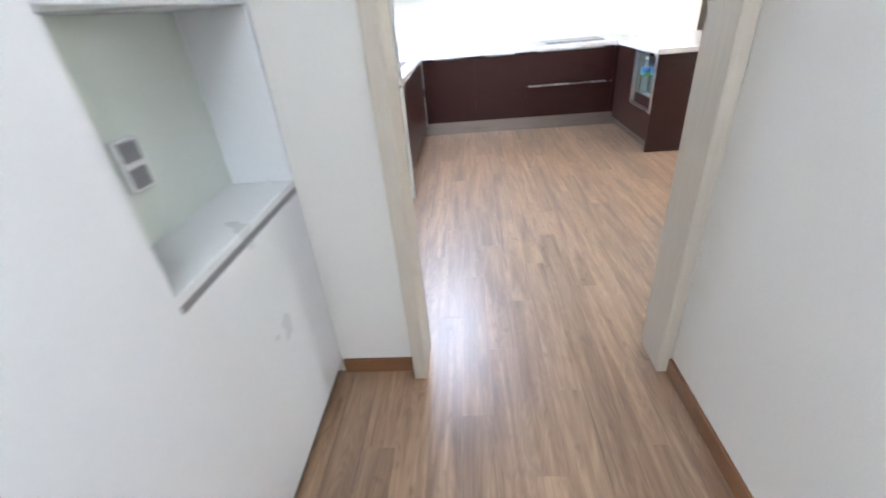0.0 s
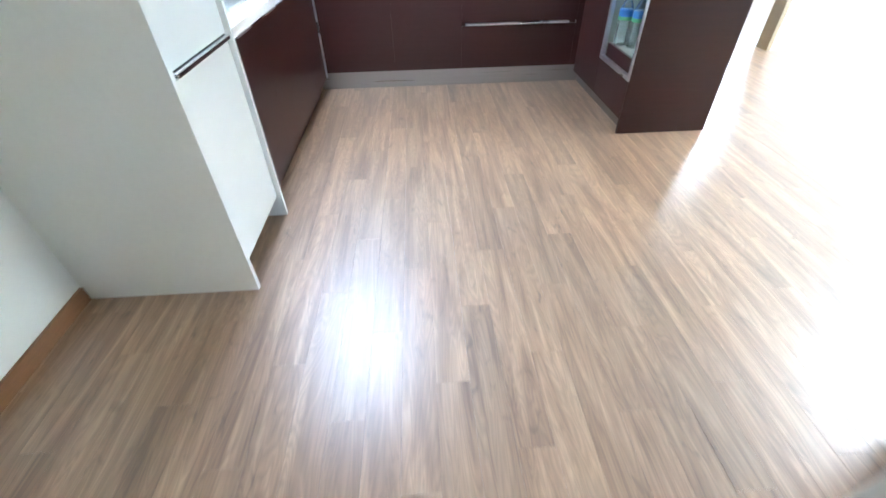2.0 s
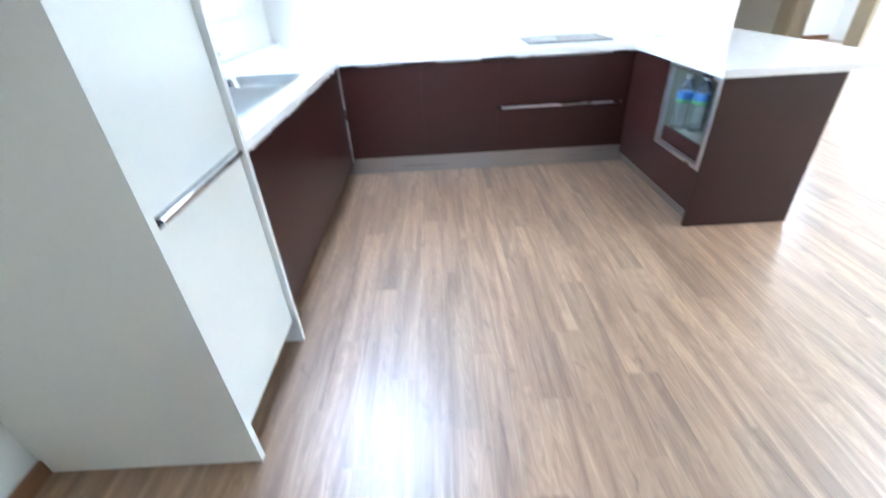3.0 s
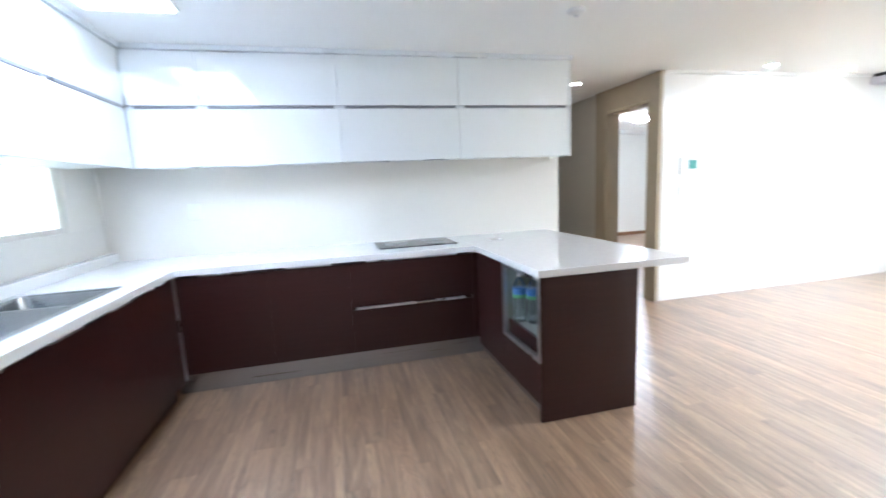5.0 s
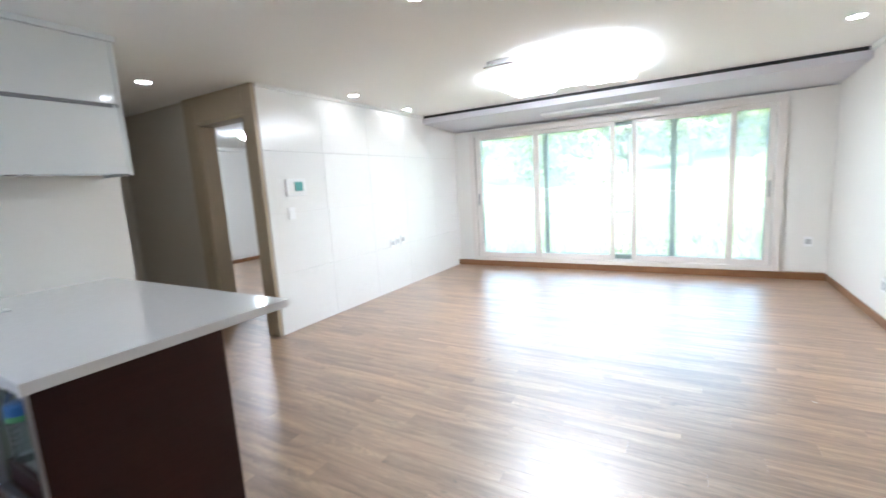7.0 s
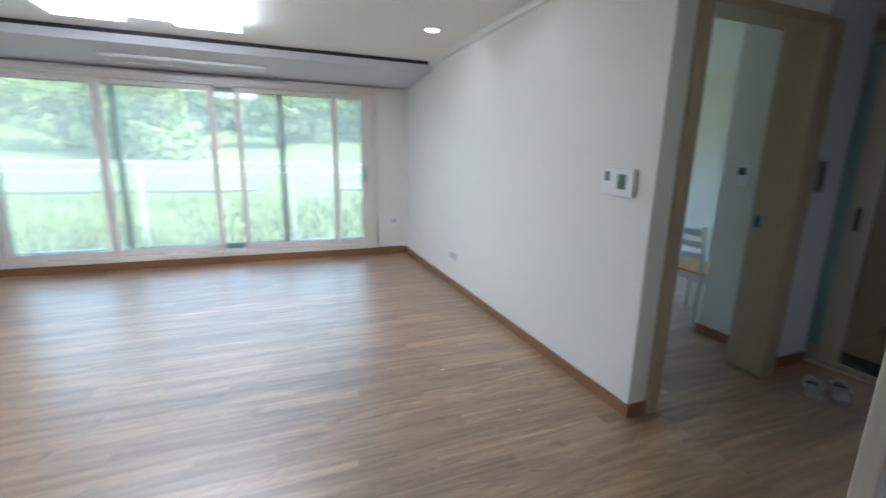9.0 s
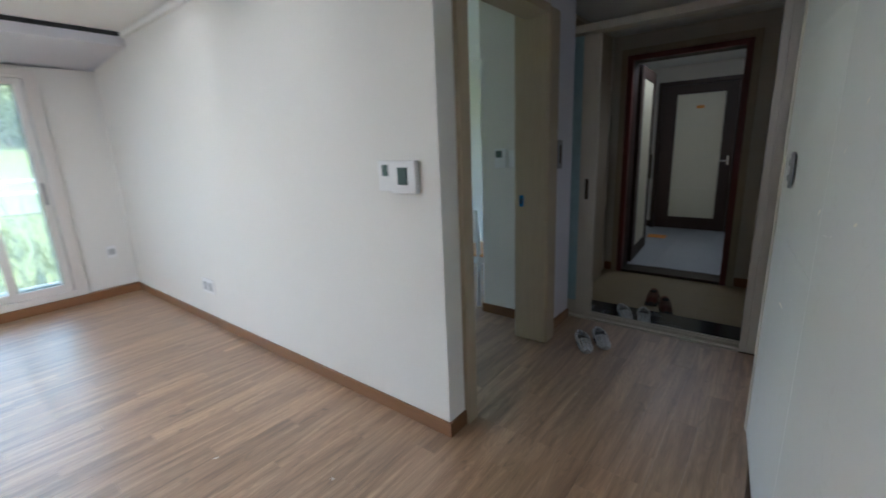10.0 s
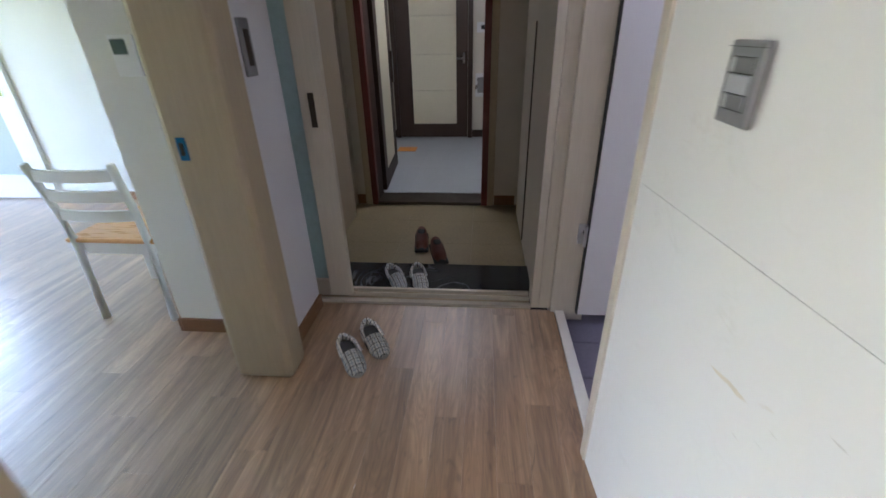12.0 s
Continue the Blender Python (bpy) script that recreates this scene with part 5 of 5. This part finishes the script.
# ---- chair in the side room ----
def chair(at, turn):
    t = tagged(new("dining_chair"), "white painted ladder-back chair with an orange wooden seat", "chair")
    t.empty_display_size = 0.1
    for sx_, in ((-1,), (1,)):
        bm = bmesh.new()
        tube(bm, [(sx_ * 0.19, 0.20, 0.0), (sx_ * 0.19, 0.185, 0.43), (sx_ * 0.193, 0.20, 0.60), (sx_ * 0.20, 0.245, 0.835)], 0.018, 8)
        part("back_leg", bm, M["white_wood"], t, smooth=True)
        bm = bmesh.new()
        box(bm, sx_ * 0.21 - 0.018, sx_ * 0.21 + 0.018, -0.225, -0.189, 0.0, 0.43, 0.004)
        part("front_leg", bm, M["white_wood"], t)
    for z, y in ((0.585, 0.198), (0.685, 0.216), (0.785, 0.238)):
        bm = bmesh.new()
        pts = []
        for i in range(9):
            u = -1 + 2 * i / 8
            pts.append((u * 0.185, y + 0.022 * (1 - u * u), z))
        for (x0, y0, z0), (x1, y1, z1) in zip(pts, pts[1:]):
            q = [bm.verts.new(p) for p in ((x0, y0 - 0.009, z0 - 0.026), (x1, y1 - 0.009, z1 - 0.026), (x1, y1 - 0.009, z1 + 0.026), (x0, y0 - 0.009, z0 + 0.026), (x0, y0 + 0.009, z0 - 0.026), (x1, y1 + 0.009, z1 - 0.026), (x1, y1 + 0.009, z1 + 0.026), (x0, y0 + 0.009, z0 + 0.026))]
            for f in ((0, 1, 2, 3), (7, 6, 5, 4), (0, 4, 5, 1), (3, 2, 6, 7)):
                bm.faces.new([q[i] for i in f])
        bmesh.ops.remove_doubles(bm, verts=bm.verts, dist=0.0002)
        part("back_slat", bm, M["white_wood"], t)
    part("seat", boxes((-0.235, 0.235, -0.245, 0.195, 0.432, 0.455), r=0.009), M["orange_wood"], t, "orange varnished seat")
    part("apron", boxes((-0.19, 0.19, -0.216, -0.198, 0.37, 0.431), (-0.21, -0.19, -0.188, 0.17, 0.37, 0.431), (0.19, 0.21, -0.188, 0.17, 0.37, 0.431), (-0.16, 0.16, 0.16, 0.18, 0.37, 0.431), r=0.002), M["white_wood"], t)
    t.matrix_basis = Matrix.Translation(at) @ Matrix.Rotation(radians(turn), 4, "Z")


chair((5.283, -0.365, 0.001), 0)

def paper_scrap(x, y, turn, size):
    t = tagged(new("paper_scrap"), "tiny white paper scrap on the laminate floor", "scrap", "scraps on the floor")
    bm = bmesh.new()
    vs_ = [bm.verts.new(p) for p in ((-size, -0.3 * size, 0.0), (size, -0.4 * size, 0.0005), (0.8 * size, 0.35 * size, 0.002), (-0.7 * size, 0.4 * size, 0.0))]
    bm.faces.new(vs_)
    bmesh.ops.solidify(bm, geom=bm.faces[:], thickness=0.0008)
    part("sheet", bm, M["scrap"], t)
    t.matrix_basis = Matrix.Translation((x, y, 0.0014)) @ Matrix.Rotation(radians(turn), 4, "Z")


for x, y, a, s in ((5.065, 2.084, 60, 0.012), (4.515, 1.847, 15, 0.009), (3.91, 0.665, 80, 0.006)):
    paper_scrap(x, y, a, s)

# far door of the side room and its window
rd = thing("door_room", (7.9, -1.9, 0), "white room door with a frosted grey-green panel", "door")
part("door_frame", boxes((7.385, 7.455, -1.909, -1.872, 0.0, 2.12), (8.33, 8.40, -1.909, -1.872, 0.0, 2.12), (7.455, 8.33, -1.909, -1.872, 2.05, 2.12), r=0.004), M["white_wood"], rd)
part("leaf", boxes((7.458, 7.59, -1.909, -1.885, 0.01, 2.047), (8.20, 8.327, -1.909, -1.885, 0.01, 2.047), (7.59, 8.20, -1.909, -1.885, 0.01, 0.225), (7.59, 8.20, -1.909, -1.885, 1.86, 2.047), r=0.003), M["white_wood"], rd)
part("panel", boxes((7.59, 8.20, -1.907, -1.895, 0.225, 1.86)), M["grey_glass"], rd, "grey-green frosted panel")
part("handle", boxes((7.50, 7.61, -1.84, -1.825, 0.955, 0.972), (7.50, 7.516, -1.884, -1.84, 0.955, 0.972), (7.485, 7.53, -1.8845, -1.878, 0.90, 1.03), r=0.003), M["chrome"], rd, "chrome lever handle")
skirting("baseboard_room_south", 4.999, 7.384, -1.9095, -1.897)
rw = thing("window_room", (8.55, -0.1, 0.3), "bright window of the side room", "window", kind="structure")
part("window_frame", boxes((8.47, 8.60, -1.75, -1.69, 0.10, 2.20), (8.47, 8.60, 0.89, 0.95, 0.10, 2.20), (8.47, 8.60, -1.69, 0.89, 0.10, 0.16), (8.47, 8.60, -1.69, 0.89, 2.14, 2.20), (8.51, 8.55, -0.43, -0.37, 0.16, 2.14)), M["pvc"], rw)

# bedroom behind the marble wall
bl = thing("bedroom_lamp", (6.66, 8.92, CEIL), "round lit bedroom ceiling lamp", "lamp")
part("base", lathe(bmesh.new(), (6.66, 8.92, CEIL), [(0.17, -0.0005), (0.17, -0.02), (0.15, -0.025)], 28), M["plastic"], bl)
part("diffuser", lathe(bmesh.new(), (6.66, 8.92, CEIL), [(0.145, -0.0255), (0.14, -0.06), (0.11, -0.085), (0.05, -0.10)], 28), M["blamp"], bl, "glowing diffuser", True)

dl = thing("dressing_lamp", (0.95, -0.2, CEIL), "square lit ceiling lamp of the dressing corridor", "lamp")
part("diffuser", boxes((0.65, 1.25, -0.5, 0.1, 2.29, CEIL - 0.001), r=0.02), M["dlamp"], dl, "glowing diffuser")
# unseen lamp, added so the bathroom doorway brightens the cool hall wall
wl_ = thing("bathroom_fill_lamp", (2.45, 0.15, CEIL), "flat unseen bathroom lamp, added to brighten the hall", "lamp")
part("frame", boxes((2.28, 2.62, -0.02, 0.32, CEIL - 0.03, CEIL - 0.001), r=0.006), M["plastic"], wl_)
part("diffuser", boxes((2.30, 2.60, 0.0, 0.30, CEIL - 0.06, CEIL - 0.0305), r=0.012), M["wlamp"], wl_, "glowing diffuser")
cl = thing("corridor_lamp", (4.0, -2.65, CEIL), "lit ceiling lamp of the shared corridor", "lamp")
part("diffuser", boxes((3.6, 4.3, -2.85, -2.42, 2.33, CEIL - 0.001), r=0.01), M["clamp"], cl, "glowing diffuser")

# ---- built-in cupboard of the dressing corridor ----
cb = thing("built_in_cupboard", (0.0, 0.9, 0), "white built-in cupboard with an open niche above low doors", "cupboard")
CX = 0.305
part("low_body", boxes((-0.318, CX - 0.022, 1.105, 1.766, 0.075, 0.835)), M["satin"], cb)
part("low_door", boxes((CX - 0.02, CX, 1.11, 1.764, 0.07, 0.823), r=0.002), M["satin"], cb)
part("niche_shelf", boxes((-0.318, CX, 1.105, 1.766, 0.845, 0.868), r=0.002), M["satin"], cb)
part("finger_gap", boxes((CX - 0.03, CX - 0.004, 1.112, 1.764, 0.8235, 0.8445)), M["grey_plastic"], cb, "dark finger gap")
part("niche_back", boxes((0.09, 0.105, 1.105, 1.766, 0.869, 1.36)), M["niche"], cb, "pale green-white back board")
part("niche_side", boxes((0.106, CX, 1.748, 1.766, 0.869, 1.36)), M["satin"], cb)
part("top_shelf", boxes((-0.318, CX, 1.105, 1.766, 1.361, 1.385), r=0.002), M["satin"], cb)
part("top_body", boxes((-0.318, CX - 0.022, 1.105, 1.766, 1.386, 2.33)), M["satin"], cb)
part("top_door", boxes((CX - 0.02, CX, 1.11, 1.764, 1.39, 2.33), r=0.002), M["satin"], cb)
part("tall_body", boxes((-0.318, CX - 0.022, -1.19, 1.104, 0.075, 2.33)), M["satin"], cb)
for y0, y1 in ((-1.18, -0.42), (-0.418, 0.342), (0.344, 1.103)):
    part("tall_door", boxes((CX - 0.02, CX + 0.012, y0, y1, 0.07, 2.33), r=0.002), M["satin"], cb)
part("plinth", boxes((-0.318, CX - 0.03, -1.19, 1.766, 0.0, 0.069)), M["black"], cb, "dark recessed plinth")
wall_plate("socket", (0.105, 1.375, 1.06), "+x", 0.075, 0.12, "chrome framed wall socket inside the niche", "socket", ((0, 0.03, 0.05, 0.045, "grey_plastic", "socket_face", "grey socket face"), (0, -0.03, 0.05, 0.045, "grey_plastic", "socket_face", "grey socket face")), 0.02, "chrome")

# ---- outside ----
bm = bmesh.new()
NX, NY = 60, 60
vs = []
for i in range(NX + 1):
    row = []
    for j in range(NY + 1):
        u = (i / NX) ** 2.2
        w = (2 * j / NY - 1)
        x = 9.0 + 600 * u
        y = 3.8 + math.copysign(abs(w) ** 2.2, w) * 600
        d = x - 9
        z = -0.75 + min(d, 6) * 0.05 + 0.25 * noise.noise((x * 0.25, y * 0.25, 0)) * min(d / 4, 1)
        z += 15 / (1 + math.exp(-(d - 75) / 14)) - 0.2
        row.append(bm.verts.new((x, y, z)))
    vs.append(row)
for i in range(NX):
    for j in range(NY):
        bm.faces.new((vs[i][j], vs[i + 1][j], vs[i + 1][j + 1], vs[i][j + 1]))
tagged(mesh_ob("ground", bm, M["grass"], True), "green meadow rising to a wooded hillside", "ground", kind="structure")
bm = bmesh.new()
box(bm, -620, 9.0, -620, 620, -1.2, -0.95)
tagged(mesh_ob("ground_building", bm, M["soil"]), "plain ground round the building", "ground", kind="structure")
setting("path", boxes((24.0, 27.0, -120, 120, -0.6, -0.36)), M["soil"], "pale gravel path across the meadow", "path")
setting("balcony_edge", boxes((8.65, 9.35, 0.9, 6.5, -0.30, -0.02)), M["soil"], "pale concrete balcony edge", "balcony")

gr = thing("balcony_railing", (9.25, 3.8, -0.02), "white balcony railing with thin grey-green upright bars", "railing")
part("top_rail", boxes((9.23, 9.28, 0.9, 6.5, 1.165, 1.20), r=0.006), M["paint_white"], gr)
part("middle_rail", boxes((9.24, 9.27, 0.9, 6.5, 1.05, 1.075), r=0.004), M["paint_white"], gr)
part("bottom_rail", boxes((9.24, 9.27, 0.9, 6.5, 0.06, 0.09), r=0.004), M["paint_white"], gr)
for k in range(44):
    y = 0.95 + k * 0.128
    part("bar", boxes((9.250, 9.260, y, y + 0.010, 0.09, 1.05)), M["green_alu"], gr)
for y in (0.92, 2.8, 4.65, 6.46):
    part("post", boxes((9.235, 9.275, y - 0.02, y + 0.02, -0.02, 1.165)), M["paint_white"], gr)


def leaf_cloud(bm, rng, centre, radius, count, size):
    for _ in range(count):
        d = Vector((rng.gauss(0, 1), rng.gauss(0, 1), rng.gauss(0, 0.8))).normalized() * radius * rng.uniform(0.35, 1.0) ** 0.6
        c = Vector(centre) + d
        q = Euler((rng.uniform(0, 6.3), rng.uniform(0, 6.3), rng.uniform(0, 6.3))).to_quaternion()
        s = size * rng.uniform(0.6, 1.4)
        pts = [bm.verts.new(c + q @ Vector(p) * s) for p in ((-1, 0, 0), (0, -0.55, 0.15), (1, 0, 0), (0, 0.55, 0.15))]
        bm.faces.new(pts)


def tree(rng, at, height):
    x, y, z = at
    t = thing("tree", at, "leafy green tree at the foot of the hill", "tree", "trees behind the meadow")
    bm = bmesh.new()
    top = Vector((x + rng.uniform(-0.5, 0.5), y + rng.uniform(-0.5, 0.5), z + height * 0.62))
    cyl(bm, (x, y, z - 0.4), top, height * 0.035, height * 0.014, 8)
    blobs = []
    for _ in range(11):
        a = rng.uniform(0, 6.3)
        e = top + Vector((math.cos(a), math.sin(a), 0)) * height * rng.uniform(0.12, 0.30) + Vector((0, 0, height * rng.uniform(-0.50, 0.28)))
        cyl(bm, top - Vector((0, 0, height * rng.uniform(0.05, 0.25))), e, height * 0.012, height * 0.005, 6)
        blobs.append(e)
    part("trunk", bm, M["bark"], t)
    bm = bmesh.new()
    for e in blobs:
        leaf_cloud(bm, rng, e, height * rng.uniform(0.15, 0.24), 130, height * 0.035)
    part("crown", bm, M["leaf"], t)


rng = random.Random(5)
for k in range(34):
    d = rng.uniform(34, 62)
    tree(rng, (9 + d, 3.8 + (k - 17) * 4.2 + rng.uniform(-2, 2), -0.65 + 15 / (1 + math.exp(-(d - 75) / 14))), rng.uniform(7, 12))
bm = bmesh.new()
for _ in range(9000):
    d = rng.uniform(60, 120)
    y = 3.8 + rng.uniform(-1.3, 1.3) * d
    c = (9 + d, y, -0.6 + 15 / (1 + math.exp(-(d - 75) / 14)) + rng.uniform(0, 6))
    leaf_cloud(bm, rng, c, 2.0, 2, 1.3)
# far_leaf carries the hillside's haze in its base colour
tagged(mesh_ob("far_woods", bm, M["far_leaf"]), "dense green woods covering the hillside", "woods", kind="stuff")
bm = bmesh.new()
for _ in range(15000):
    x = 9.5 + 22 * rng.random() ** 1.7
    y = 3.8 + rng.uniform(-1, 1) * (4 + (x - 9) * 1.2)
    z = -0.95 + min(x - 9, 6) * 0.05
    h = rng.uniform(0.25, 0.6)
    a = rng.uniform(0, 6.3)
    w = 0.03
    lean = Vector((rng.uniform(-0.2, 0.2), rng.uniform(-0.2, 0.2), h))
    p0 = Vector((x, y, z))
    s = Vector((math.cos(a), math.sin(a), 0)) * w
    bm.faces.new([bm.verts.new(p) for p in (p0 - s, p0 + s, p0 + lean)])
tagged(mesh_ob("meadow_grass", bm, M["grass"]), "tall green meadow grass outside the window", "grass", kind="stuff")

# ---- floor planks, last ----
PW, PL, GAP = 0.115, 0.92, 0.0002


def plank_verts(w, ln):
    a, b, c = w / 2 - GAP, ln / 2 - GAP, 0.0003
    v = [(-a, -b, -0.011), (a, -b, -0.011), (a, b, -0.011), (-a, b, -0.011), (-a, -b, -c), (a, -b, -c), (a, b, -c), (-a, b, -c), (-a + c, -b + c, 0), (a - c, -b + c, 0), (a - c, b - c, 0), (-a + c, b - c, 0)]
    f = [(0, 1, 5, 4), (1, 2, 6, 5), (2, 3, 7, 6), (3, 0, 4, 7), (4, 5, 9, 8), (5, 6, 10, 9), (6, 7, 11, 10), (7, 4, 8, 11), (8, 9, 10, 11)]
    return v, f


floor = tagged(new("floor"), "brown oak-look laminate planks laid lengthwise", "floor", kind="structure")
REGIONS = ((-0.28, 1.72, -1.20, 1.137), (-0.28, 8.45, 1.137, 6.12), (3.13, 4.37, -0.36, 1.137), (4.37, 4.985, -0.088, 1.137), (4.985, 8.45, -1.91, 1.137), (3.53, 4.70, 6.12, 8.60), (4.70, 8.45, 6.27, 10.9))
shared = {}
rest_v, rest_f = [], []
rng = random.Random(11)
single = 0
for rx0, rx1, ry0, ry1 in REGIONS:
    i0 = math.floor(rx0 / PW)
    for i in range(i0, math.ceil(rx1 / PW)):
        xa, xb = max(i * PW, rx0), min((i + 1) * PW, rx1)
        if xb - xa < 0.004:
            continue
        off = (i * 0.37 % 1.0) * PL + 0.08 * math.sin(i * 12.7)
        j = math.floor((ry0 - off) / PL)
        while j * PL + off < ry1:
            ya, yb = max(j * PL + off, ry0), min((j + 1) * PL + off, ry1)
            j += 1
            if yb - ya < 0.004:
                continue
            w, ln = round(xb - xa, 4), round(yb - ya, 4)
            cx, cy = (xa + xb) / 2, (ya + yb) / 2
            near = (0.3 < cx < 3.6 and 1.9 < cy < 4.9) or (3.1 < cx < 4.4 and -0.4 < cy < 2.0) or (0.3 < cx < 1.7 and 0.4 < cy < 1.95)
            v, f = plank_verts(w, ln)
            if near and single < 300:
                single += 1
                key = (w, ln)
                if key not in shared:
                    me = bpy.data.meshes.new("plank")
                    me.from_pydata(v, [], f)
                    me.materials.append(M["floor"])
                    shared[key] = me
                ob = new("plank", shared[key])
                ob.parent = floor
                ob.location = (cx, cy, 0)
            else:
                k = len(rest_v)
                rest_v += [(x + cx, y + cy, z) for x, y, z in v]
                rest_f += [tuple(q + k for q in g) for g in f]
me = bpy.data.meshes.new("planks_beyond")
me.from_pydata(rest_v, [], rest_f)
me.materials.append(M["floor"])
ob = new("planks_beyond", me)
ob.parent = floor
tagged(ob, "laminate planks further off", kind="stuff")
